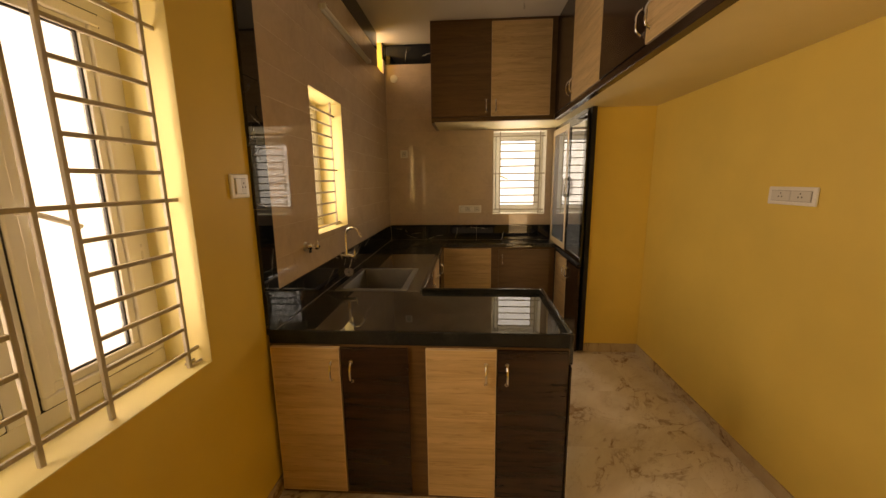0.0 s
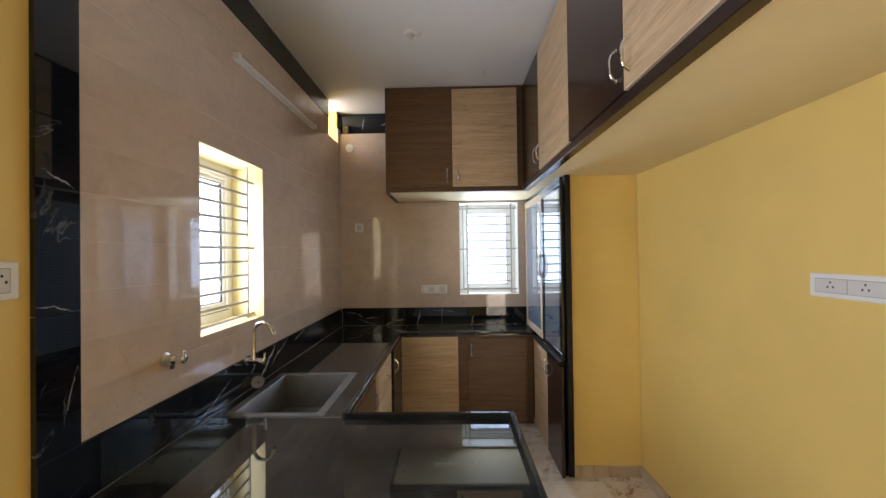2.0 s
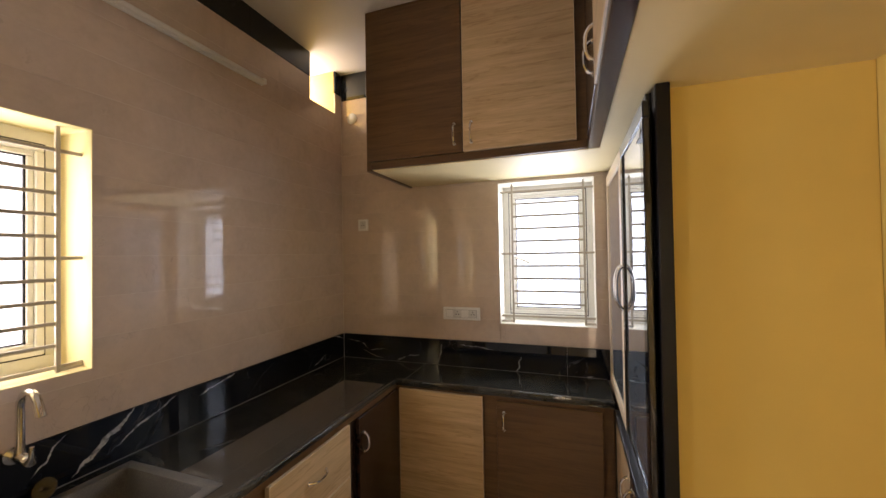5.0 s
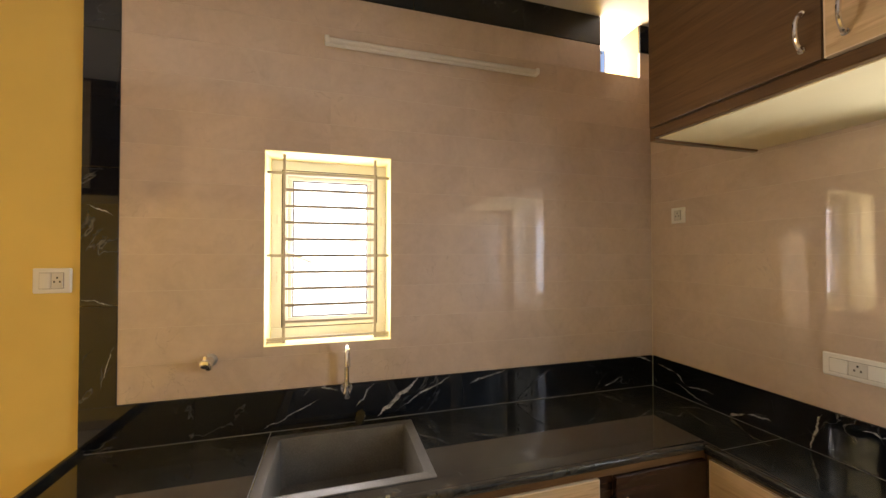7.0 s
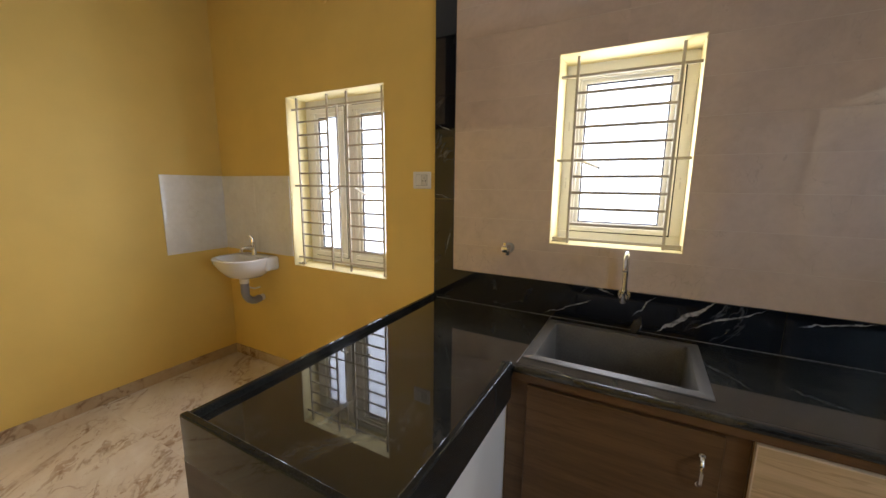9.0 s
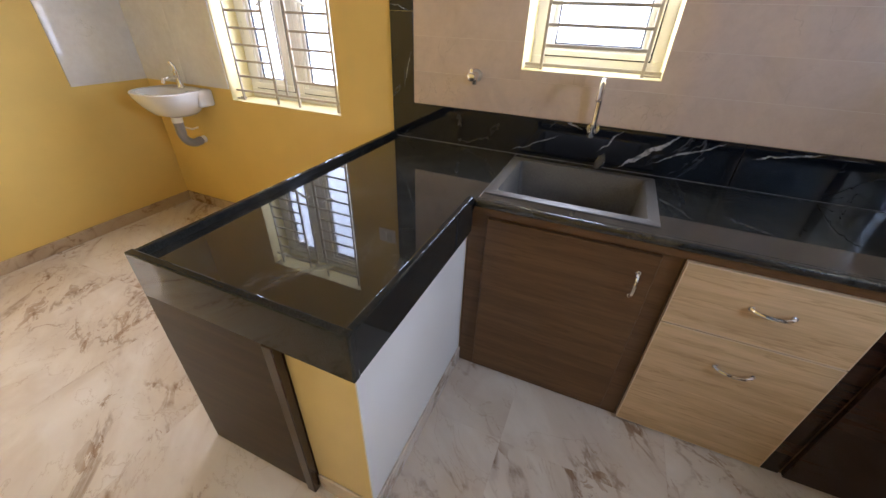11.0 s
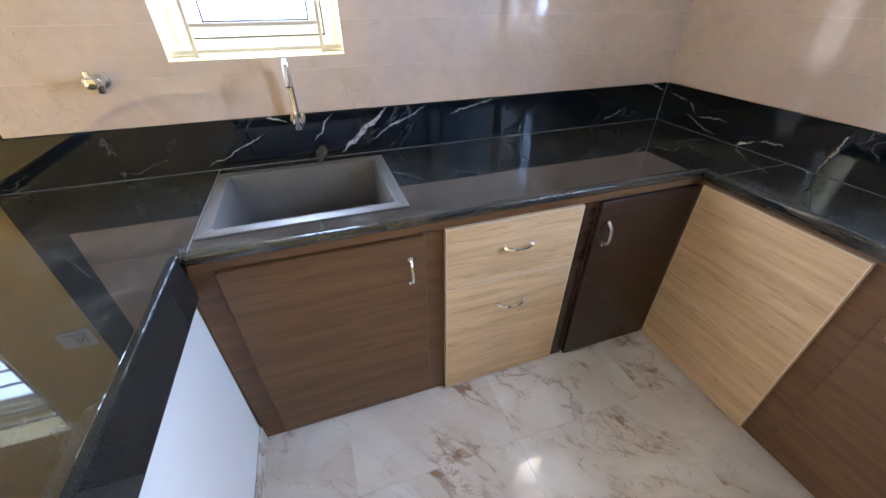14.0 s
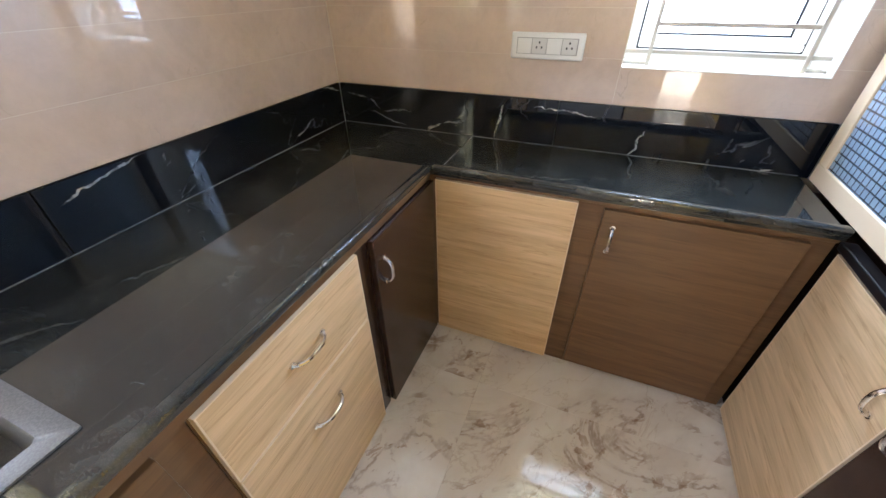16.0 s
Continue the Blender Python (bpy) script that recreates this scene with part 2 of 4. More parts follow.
YELLOW = paint("yellow_emulsion", (0.78, 0.565, 0.165))
# wall yellow lightened for reveals: brightness from the window is in the colour
REVEAL = paint("window_lit_yellow_emulsion", (0.78, 0.67, 0.35))
SOFFIT = paint("cream_emulsion", (0.77, 0.64, 0.36))
WHITE_PAINT = paint("white_emulsion", (0.78, 0.77, 0.74), 0.03)
CREAM = paint("off_white_emulsion", (0.80, 0.77, 0.68), 0.03)
TILE = wall_tile("beige_wall_tile", (0.63, 0.505, 0.41))
GROUT = mat("grout", (0.66, 0.57, 0.47), 0.45)
WHITE_TILE = wall_tile("white_wall_tile", (0.78, 0.78, 0.77))
MARBLE = black_marble("black_marble_tile", "y", VEINS_WEST)
MARBLE_END = black_marble("black_marble_end_tile", "x", VEINS_NORTH)
GRANITE = granite("black_granite", 0.9)
GRANITE_EDGE = granite("black_granite_cut_edge", 0.25, 0.12)
FLOOR = floor_marble("cream_marble_tile")
SKIRT = floor_marble("tan_marble_tile", (0.80, 0.69, 0.54))
BROWN_H = wood("brown_laminate_flat", (0.110, 0.058, 0.024), (0.158, 0.086, 0.036), "xy")
DARK_V = wood("dark_brown_laminate", (0.022, 0.011, 0.008), (0.044, 0.022, 0.014), "xy", 0.2, 0.5)
OAK_H = wood("light_oak_laminate", (0.53, 0.365, 0.195), (0.68, 0.485, 0.275), "xy", 0.35)
OAK_EDGE = mat("oak_edge_band", (0.68, 0.53, 0.35), 0.4)
PANEL = wood("brown_panel_laminate", (0.034, 0.021, 0.011), (0.052, 0.033, 0.017), "xy", 0.45, 0.25)
BLACK = mat("black_gloss_laminate", (0.007, 0.006, 0.006), 0.38, 0, 0.25)
BLACK_GLOSS = mat("mirror_gloss_black_laminate", (0.007, 0.007, 0.008), 0.05, 0, 0.8)
CHROME = mat("chrome", (0.82, 0.82, 0.83), 0.15, 1.0)
SEAL = mat("pale_grey_joint_filler", (0.17, 0.17, 0.165), 0.6)
DULL = mat("dull_steel", (0.20, 0.20, 0.20), 0.25, 1.0)
STEEL = mat("satin_steel", (0.62, 0.61, 0.59), 0.3, 1.0)
UPVC = paint("white_upvc", (0.80, 0.79, 0.74), 0.03, 0.35)
PRINT = mat("grey_film_print", (0.66, 0.65, 0.61), 0.5)
GASKET = mat("black_gasket", (0.02, 0.02, 0.02), 0.6)
BAR = paint("cream_metal_paint", (0.44, 0.39, 0.31), 0.05, 0.4)
PLASTIC = mat("white_plastic", (0.80, 0.79, 0.76), 0.3)
PLASTIC_IN = mat("grey_white_plastic", (0.66, 0.65, 0.62), 0.3)
PLASTIC_EDGE = mat("grey_plastic", (0.33, 0.32, 0.30), 0.4)
HOLE = mat("socket_hole", (0.02, 0.02, 0.02), 0.6)
CERAMIC = mat("white_sanitary_ceramic", (0.82, 0.82, 0.81), 0.06)
GREY_PVC = mat("grey_pvc", (0.28, 0.28, 0.30), 0.4)
DIFFUSER = mat("frosted_diffuser", (0.74, 0.72, 0.68), 0.35)


def sink_stone():
    m = mat("grey_quartz_composite", (0.15, 0.142, 0.13), 0.4, 0, 0.4)
    v = coords(m)
    c = ramp(m, noise_tex(m, v, 260, 2), [(0.4, (0.108, 0.103, 0.095)), (0.65, (0.155, 0.148, 0.136))])
    st = ramp(m, noise_tex(m, v, 9, 5, 0.65), [(0.4, (0.8, 0.8, 0.8)), (0.65, (1, 1, 1))])
    L(m, mixed(m, c, st, 0.8, "MULTIPLY"), bsdf(m).inputs["Base Color"])
    return m


SINK = sink_stone()


def glass(name, tint, rough):
    m = mat(name, tint, rough, 0, 0.5)
    b = bsdf(m)
    b.inputs["Transmission Weight"].default_value = 1.0
    b.inputs["IOR"].default_value = 1.45
    return m


# the dark tint only dims the daylight lamp seen through the pane
PANE = glass("lamp_dimming_glass", (0.185, 0.20, 0.215), 0.0)


def patterned_glass():
    """Bluish figured glass with a pressed grid of small squares."""
    m = mat("figured_cabinet_glass", (0.34, 0.42, 0.50), 0.03, 0, 1.0)
    bsdf(m).inputs["Transmission Weight"].default_value = 0.22
    bsdf(m).inputs["Coat Weight"].default_value = 1.0
    bsdf(m).inputs["Coat Roughness"].default_value = 0.01
    bsdf(m).inputs["Coat IOR"].default_value = 1.7
    geo = m.node_tree.nodes.new("ShaderNodeNewGeometry")
    sep = m.node_tree.nodes.new("ShaderNodeSeparateXYZ")
    com = m.node_tree.nodes.new("ShaderNodeCombineXYZ")
    L(m, geo.outputs["Position"], sep.inputs[0])
    L(m, sep.outputs[1], com.inputs[0])
    L(m, sep.outputs[2], com.inputs[1])
    br = N(m, "ShaderNodeTexBrick", Scale=1.0, Mortar_Size=0.0025, Brick_Width=0.026, Row_Height=0.026)
    br.offset = 0.0
    L(m, com.outputs[0], br.inputs["Vector"])
    L(m, mixed(m, (0.34, 0.42, 0.50), (0.07, 0.10, 0.14), br.outputs["Fac"]), bsdf(m).inputs["Base Color"])
    bump(m, br.outputs["Fac"], 0.25, 0.002)
    return m


CAB_GLASS = patterned_glass()

# ---- mesh helpers ----


def box(bm, x0, x1, y0, y1, z0, z1, bevel=0.0, seg=1):
    m = Matrix.LocRotScale(((x0 + x1) / 2, (y0 + y1) / 2, (z0 + z1) / 2), None, (abs(x1 - x0), abs(y1 - y0), abs(z1 - z0)))
    g = bmesh.ops.create_cube(bm, size=1.0, matrix=m)
    if bevel:
        es = list({e for v in g["verts"] for e in v.link_edges})
        bmesh.ops.bevel(bm, geom=es, offset=bevel, segments=seg, profile=0.5, affect="EDGES")
    return bm


def B(*a, **k):
    return box(bmesh.new(), *a, **k)


def tube(bm, pts, r, n=10, caps=True):
    """A round bar along points; r: one radius or one for each point."""
    pts = [Vector(p) for p in pts]
    rs = r if isinstance(r, (list, tuple)) else [r] * len(pts)
    rings, ref = [], None
    for i, p in enumerate(pts):
        d = (pts[min(i + 1, len(pts) - 1)] - pts[max(i - 1, 0)]).normalized()
        if ref is None:
            ref = d.orthogonal().normalized()
        ref = (ref - d * ref.dot(d)).normalized()
        side = d.cross(ref)
        rings.append([bm.verts.new(p + rs[i] * (math.cos(2 * math.pi * k / n) * ref + math.sin(2 * math.pi * k / n) * side)) for k in range(n)])
    for a, b in zip(rings, rings[1:]):
        for k in range(n):
            bm.faces.new((a[k], a[(k + 1) % n], b[(k + 1) % n], b[k]))
    if caps:
        bm.faces.new(rings[0][::-1])
        bm.faces.new(rings[-1])
    return bm


def T(pts, r, n=10):
    return tube(bmesh.new(), pts, r, n)


def mesh(name, bm, material, smooth=False):
    bmesh.ops.recalc_face_normals(bm, faces=bm.faces)
    me = bpy.data.meshes.new(name)
    bm.to_mesh(me)
    bm.free()
    me.materials.append(material)
    if smooth:
        for p in me.polygons:
            p.use_smooth = True
        me.set_sharp_from_angle(angle=radians(40))
    return me


def part(name, bm, material, parent=None, label="", smooth=False):
    ob = new(name, mesh(name, bm, material, smooth))
    if parent:
        ob.parent = parent
        ob.matrix_parent_inverse = Matrix()
    if label:
        ob["label"] = label
    return ob


def thing(name, at, label, category, group="", kind=""):
    """An empty at the base of a thing; parts are written in world metres and moved under it."""
    ob = new(name)
    ob.matrix_world = Matrix.Translation(at)
    return tagged(ob, label, category, group, kind)


def under(name, bm, material, top, label="", smooth=False):
    """A part written in world metres, under a thing at an offset."""
    base = top
    while base.parent:
        base = base.parent
    bmesh.ops.translate(bm, verts=bm.verts, vec=-Vector(base.matrix_world.translation if base.data is None else (0, 0, 0)))
    return part(name, bm, material, top, label, smooth)


def structure(name, bm, material, label, category):
    return tagged(part(name, bm, material), label, category, kind="structure")


# ---- plan ----
H = 3.025            # ceiling
YB = 4.0             # face of the end wall's tiles
XR = 2.44            # right-hand wall
YD = -0.88           # wall behind the start
CT = 0.838           # worktop
RIM = 0.86           # raised edge of the worktop
TH = 0.012           # tile thickness
W1 = (1.84, 2.41, 1.213, 2.10)
W3 = (-0.055, 0.815, 0.888, 2.10)
VENT = (3.636, 3.92, 2.70, H)
W2 = (1.22, 1.82, 1.145, 2.085)


def wall_boxes(a0, a1, z0, z1, holes):
    """Rectangles that fill a wall round its openings."""
    out, a = [], a0
    for h0, h1, b, t in sorted(holes):
        out.append((a, h0, z0, z1))
        if b > z0:
            out.append((h0, h1, z0, b))
        if t < z1:
            out.append((h0, h1, t, z1))
        a = h1
    out.append((a, a1, z0, z1))
    return out


bm = bmesh.new()
for a, b, c, d in wall_boxes(YD - 0.2, YB + 0.30, -0.1, H, [W1, W3, VENT]):
    box(bm, -0.30, -TH, a, b, c, d)
structure("wall_west", bm, YELLOW, "yellow painted plaster wall with deep window openings", "wall")
bm = bmesh.new()
for a, b, c, d in wall_boxes(-TH, XR + 0.2, -0.1, H, [W2]):
    box(bm, a, b, YB + TH, YB + 0.30, c, d)
structure("wall_north", bm, CREAM, "plastered end wall behind the beige tiles", "wall")
structure("wall_east", B(XR, XR + 0.2, YD - 0.2, YB + TH, -0.1, H), YELLOW, "plain yellow painted wall", "wall")
# the doorway is added out of view, to let the fill light in
bm = bmesh.new()
for a, b, c, d in wall_boxes(-TH, XR, -0.1, H, [(1.95, 2.42, -0.1, 2.09)]):
    box(bm, a, b, YD - 0.2, YD, c, d)
structure("wall_south", bm, YELLOW, "yellow painted wall with an added, unseen doorway for fill light", "wall")
# made-up hall out of view: its walls bounce the fill lamp into the room
HX0, HX1, HY = 0.6, 4.2, -4.2
structure("hall_floor", B(HX0 - 0.2, HX1 + 0.2, HY - 0.2, YD - 0.2, -0.12, 0), FLOOR, "cream tiled floor of the added, unseen hall that bounces fill light", "floor")
structure("added_hall_ceiling", B(HX0 - 0.2, HX1 + 0.2, HY - 0.2, YD - 0.2, H, H + 0.15), WHITE_PAINT, "white ceiling of the added, unseen hall that bounces fill light", "ceiling")
structure("added_hall_wall_west", B(HX0 - 0.2, HX0, HY, YD - 0.2, 0, H), CREAM, "plain off-white wall of the added, unseen hall", "wall")
structure("added_hall_wall_south", B(HX0 - 0.2, HX1 + 0.2, HY - 0.2, HY, 0, H), CREAM, "plain off-white wall of the added, unseen hall", "wall")
structure("added_hall_wall_east", B(HX1, HX1 + 0.2, HY, YD - 0.2, 0, H), CREAM, "plain off-white wall of the added, unseen hall", "wall")
bm = bmesh.new()
for a, b, c, d in wall_boxes(XR + 0.2, HX1, 0, H, [(2.85, 3.95, 0.6, 2.4)]):
    box(bm, a, b, YD - 0.2, YD - 0.1, c, d)
structure("added_hall_wall_north", bm, CREAM, "off-white wall of the added, unseen hall, open at its fill lamp", "wall")
structure("wall_nib", B(1.958, XR - 0.002, 2.815, 2.95, 0, 2.105), YELLOW, "short yellow wall return beside the tall cabinet", "wall")
structure("ceiling", B(-0.30, XR + 0.2, YD - 0.2, YB + 0.30, H, H + 0.15), WHITE_PAINT, "plain white painted ceiling", "ceiling")
structure("floor", B(-0.24, XR + 0.2, YD - 0.2, YB + 0.25, -0.12, -0.006), GROUT, "floor of large cream marble-look tiles", "floor")
structure("ground", B(-60, 60, -60, 60, -3.3, -3.2), paint("pale_ground", (0.4, 0.38, 0.34)), "pale dusty ground outside the house", "ground")

# loft slab over the passage and the end counter
bm = B(1.815, XR - 0.002, YD + 0.002, YB - 0.002, 2.105, 2.145)
box(bm, 0.60, 1.815, 3.43, YB - 0.002, 2.105, 2.145)
structure("loft_slab", bm, SOFFIT, "cream painted underside of the storage loft", "loft")

# skirting of marble tile
sk = structure("baseboard", B(XR - 0.012, XR, YD + 0.012, 2.815, 0, 0.08, bevel=0.002), SKIRT, "low skirting of cream marble-look tile", "skirting")
part("skirting_tile", B(0, 1.95, YD, YD + 0.012, 0, 0.08, bevel=0.002), SKIRT, sk)
part("skirting_tile", B(-TH, 0.0, YD, 1.2, 0, 0.08, bevel=0.002), SKIRT, sk)
part("skirting_tile", B(1.96, XR - 0.012, 2.803, 2.815, 0, 0.08, bevel=0.002), SKIRT, sk)

# ---- windows ----


def along(axis, a, d, z):
    """A point at a along the wall, d behind its face, z up."""
    return (-d, a, z) if axis == "y" else (a, YB + d, z)


def wbox(axis, a0, a1, d0, d1, z0, z1, bevel=0.0):
    p, q = along(axis, a0, d0, z0), along(axis, a1, d1, z1)
    return B(min(p[0], q[0]), max(p[0], q[0]), min(p[1], q[1]), max(p[1], q[1]), z0, z1, bevel=bevel)


def window(name, axis, hole, cuts, f, w, label):
    a0, a1, z0, z1 = hole
    top = thing(name, along(axis, (a0 + a1) / 2, 0.16, z0), label, "window", kind="structure")
    d0, d1 = 0.19, 0.245
    e = 0.003
    # linings paler than the wall, to look lit by the window
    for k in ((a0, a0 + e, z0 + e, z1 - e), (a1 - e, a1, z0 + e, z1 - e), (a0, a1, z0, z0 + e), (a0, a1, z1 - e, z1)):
        under("reveal", wbox(axis, k[0], k[1], 0.001 + (TH if name == "window_3" else 0), d0, k[2], k[3]), CREAM if name == "window_2" else REVEAL, top, "thin reveal lining, paler for the window light")
    ends = [a0 + f, *cuts, a1 - f]
    sashes = list(zip(ends[::2], ends[1::2]))
    fr = under("window_frame", wbox(axis, a0, a1, d0, d1, z0, z0 + f, 0.003), UPVC, top, "white plastic frame")
    under("frame_head", wbox(axis, a0, a1, d0, d1, z1 - f, z1, 0.003), UPVC, top)
    under("frame_jamb", wbox(axis, a0, a0 + f, d0, d1, z0 + f, z1 - f, 0.003), UPVC, top)
    under("frame_jamb", wbox(axis, a1 - f, a1, d0, d1, z0 + f, z1 - f, 0.003), UPVC, top)
    for q0, q1 in ((0.31, 0.35), (0.36, 0.37), (0.64, 0.69)):
        for e, sg in ((a0, 1), (a1, -1)):
            za, zb = z0 + (z1 - z0) * q0, z0 + (z1 - z0) * q1
            lo, hi = sorted((e + sg * f * 0.48, e + sg * f * 0.62))
            under("film_print", wbox(axis, lo, hi, d0 - 0.0006, d0 + 0.001, za, zb), PRINT, top)
    for i, (s0, s1) in enumerate(sashes):
        g = 0.004
        c0, c1, b0, b1 = s0 + g, s1 - g, z0 + f + g, z1 - f - g
        u = w * 0.56
        sash = under("sash", wbox(axis, c0, c1, d0 - 0.012, d1 - 0.02, b0, b0 + u, 0.004), UPVC, top, "white plastic opening sash")
        under("sash_rail", wbox(axis, c0, c1, d0 - 0.012, d1 - 0.02, b1 - u, b1, 0.004), UPVC, sash)
        under("sash_stile", wbox(axis, c0, c0 + u, d0 - 0.012, d1 - 0.02, b0 + u, b1 - u, 0.004), UPVC, sash)
        under("sash_stile", wbox(axis, c1 - u, c1, d0 - 0.012, d1 - 0.02, b0 + u, b1 - u, 0.004), UPVC, sash)
        e0, e1, h0, h1 = c0 + u, c1 - u, b0 + u, b1 - u
        v = w - u
        for k in ((e0, e1, h0, h0 + v), (e0, e1, h1 - v, h1), (e0, e0 + v, h0 + v, h1 - v), (e1 - v, e1, h0 + v, h1 - v)):
            under("glazing_bead", wbox(axis, k[0], k[1], d0 - 0.003, d1 - 0.025, k[2], k[3], 0.003), UPVC, sash)
        # black strip in place of the shadow in the groove between frame and sash
        seal = bmesh.new()
        for k in ((c0 - 0.005, c1 + 0.005, b0 - 0.005, b0 + 0.001), (c0 - 0.005, c1 + 0.005, b1 - 0.001, b1 + 0.005), (c0 - 0.005, c0 + 0.001, b0, b1), (c1 - 0.001, c1 + 0.005, b0, b1)):
            p, q = along(axis, k[0], d0 - 0.003, k[2]), along(axis, k[1], d0 + 0.012, k[3])
            box(seal, min(p[0], q[0]), max(p[0], q[0]), min(p[1], q[1]), max(p[1], q[1]), k[2], k[3])
        under("sash_shadow_gap", seal, GASKET, sash, "dark strip standing in for the shadowed gap round the sash")
        gs = bmesh.new()
        for k in ((c0 + w, c1 - w, b0 + w, b0 + w + 0.006), (c0 + w, c1 - w, b1 - w - 0.006, b1 - w), (c0 + w, c0 + w + 0.006, b0 + w, b1 - w), (c1 - w - 0.006, c1 - w, b0 + w, b1 - w)):
            p, q = along(axis, k[0], d0 + 0.004, k[2]), along(axis, k[1], d0 + 0.012, k[3])
            box(gs, min(p[0], q[0]), max(p[0], q[0]), min(p[1], q[1]), max(p[1], q[1]), k[2], k[3])
        under("gasket", gs, GASKET, sash, "black rubber glazing seal")
        pane = under("pane", wbox(axis, c0 + w - 0.01, c1 - w + 0.01, d0 + 0.014, d0 + 0.019, b0 + w - 0.01, b1 - w + 0.01), PANE, sash, "glass pane tinted dark to dim the daylight lamp behind")
        pane.visible_shadow = False
        hz = (z0 + z1) / 2 - 0.02
        left = len(sashes) == 2 and i == 0
        ha, sg = (c1 - 0.028, -1) if left else (c0 + 0.028, 1)
        under("sash_handle", T([along(axis, ha, d0 - 0.014, hz), along(axis, ha, d0 - 0.045, hz), along(axis, ha + 0.03 * sg, d0 - 0.05, hz - 0.014), along(axis, ha + 0.115 * sg, d0 - 0.05, hz - 0.05)], 0.008, 8), UPVC, sash, "white lever handle", True)
    return top


window("window_1", "y", W1, (), 0.050, 0.046, "white plastic casement window above the sink")
window("window_2", "x", W2, (), 0.042, 0.042, "white plastic casement window above the end counter")
w3 = window("window_3", "y", W3, (0.333, 0.408), 0.058, 0.062, "two-light white plastic window beside the washbasin")
under("mullion", wbox("y", 0.333, 0.408, 0.185, 0.245, W3[2] + 0.058, W3[3] - 0.058, 0.003), UPVC, w3)


def grille(name, axis, hole, verts, rows, full, spans, label):
    a0, a1, z0, z1 = hole
    top = thing(name, along(axis, (a0 + a1) / 2, 0.06, z0), label, "window grille", "window grilles")
    for a in verts:
        under("upright_bar", wbox(axis, a - 0.0065, a + 0.0065, 0.0535, 0.0665, z0 - 0.0005, z1 + 0.0005, 0.0015), BAR, top)
    for a, side in ((verts[0], -1), (verts[-1], 1)):
        e = a0 if side < 0 else a1
        lo, hi = min(a + side * 0.006, e), max(a + side * 0.006, e)
        under("foot_bar", wbox(axis, lo, hi, 0.050, 0.056, z0 + 0.006, z0 + 0.014, 0.0015), BAR, top)
        under("foot_bar", wbox(axis, lo, hi, 0.078, 0.084, z0 + 0.006, z0 + 0.014, 0.0015), BAR, top)
    for z in rows:
        if z in full:
            under("cross_bar", wbox(axis, a0 - 0.0005, a1 + 0.0005, 0.0555, 0.0645, z - 0.0065, z + 0.0065, 0.0015), BAR, top)
        else:
            for s0, s1 in spans:
                under("cross_bar", wbox(axis, s0 + 0.004, s1 - 0.004, 0.0555, 0.0645, z - 0.0065, z + 0.0065, 0.0015), BAR, top)
    return top


r1 = [2.01 - 0.0775 * i for i in range(11)]
grille("window_grille", "y", W1, (1.917, 2.337), r1, (r1[0], r1[5], r1[10]), [(1.917, 2.337)], "cream painted steel bar grille in the sink window")
r2 = [2.03 - 0.0838 * i for i in range(11)]
grille("window_grille", "x", W2, (1.304, 1.758), r2, (r2[0], r2[5], r2[10]), [(1.304, 1.758)], "cream painted steel bar grille in the kitchen window")
r3 = [2.02 - 0.0894 * i for i in range(13)]
g3 = grille("window_grille", "y", W3, (0.002, 0.295, 0.47, 0.762), r3, (r3[0], r3[6], r3[12]), [(0.002, 0.295), (0.47, 0.762)], "cream painted steel bar grille in the dining window")
under("middle_bar", wbox("y", 0.377, 0.389, 0.054, 0.066, r3[12], r3[0], 0.0015), BAR, g3)

# ---- worktops ----


def rim_bar(bm, x0, x1, y0, y1, z0):
    box(bm, x0, x1, y0, y1, z0, RIM, bevel=0.009, seg=3)


# left and end runs, with the sink cut out
SX0, SX1, SY0, SY1 = 0.062, 0.535, 1.882, 2.497
wt = thing("worktop", (0.33, 2.9, 0.82), "polished black granite worktop with raised front edge", "worktop")
under("slab", B(0.0, 0.64, SY1 - 0.02, 3.985, 0.818, CT), GRANITE, wt)
under("slab", B(0.0, SX0 + 0.02, 1.876, SY1 - 0.02, 0.818, CT), GRANITE, wt)
under("slab", B(SX1 - 0.02, 0.64, 1.876, SY1 - 0.02, 0.818, CT), GRANITE, wt)
under("slab", B(0.64, 1.872, 3.595, 3.985, 0.818, CT), GRANITE, wt)
bm = bmesh.new()
rim_bar(bm, 0.624, 0.656, 1.878, 3.612, 0.831)
under("edge", bm, GRANITE, wt, "rounded raised granite edge", True)
bm = bmesh.new()
rim_bar(bm, 0.656, 1.872, 3.58, 3.612, 0.831)
under("edge", bm, GRANITE, wt, "rounded raised granite edge", True)

for j in (B(0.008, 0.62, 1.8745, 1.8775, CT - 0.001, CT + 0.0008), B(0.679, 0.681, 3.614, 3.99, CT - 0.001, CT + 0.0006), B(0.006, 0.008, 1.2, 3.99, CT - 0.001, CT + 0.002), B(0.0095, 1.87, 3.992, 3.994, CT - 0.001, CT + 0.002)):
    under("joint", j, SEAL, wt, "pale grey joint filler")

pt = thing("peninsula_worktop", (0.7, 1.52, 0.82), "polished black granite peninsula top with deep edge band", "worktop")
under("slab", B(0.0, 1.38, 1.19, 1.855, 0.812, CT), GRANITE, pt)
under("slab", B(0.0, 0.639, 1.855, 1.8752, 0.812, CT), GRANITE, pt)
under("edge", B(0.0, 1.40, 1.172, 1.194, 0.795, RIM + 0.002, bevel=0.005, seg=2), GRANITE_EDGE, pt)
under("edge", B(0.64, 1.40, 1.854, 1.876, 0.718, RIM + 0.004, bevel=0.005, seg=2), GRANITE_EDGE, pt)
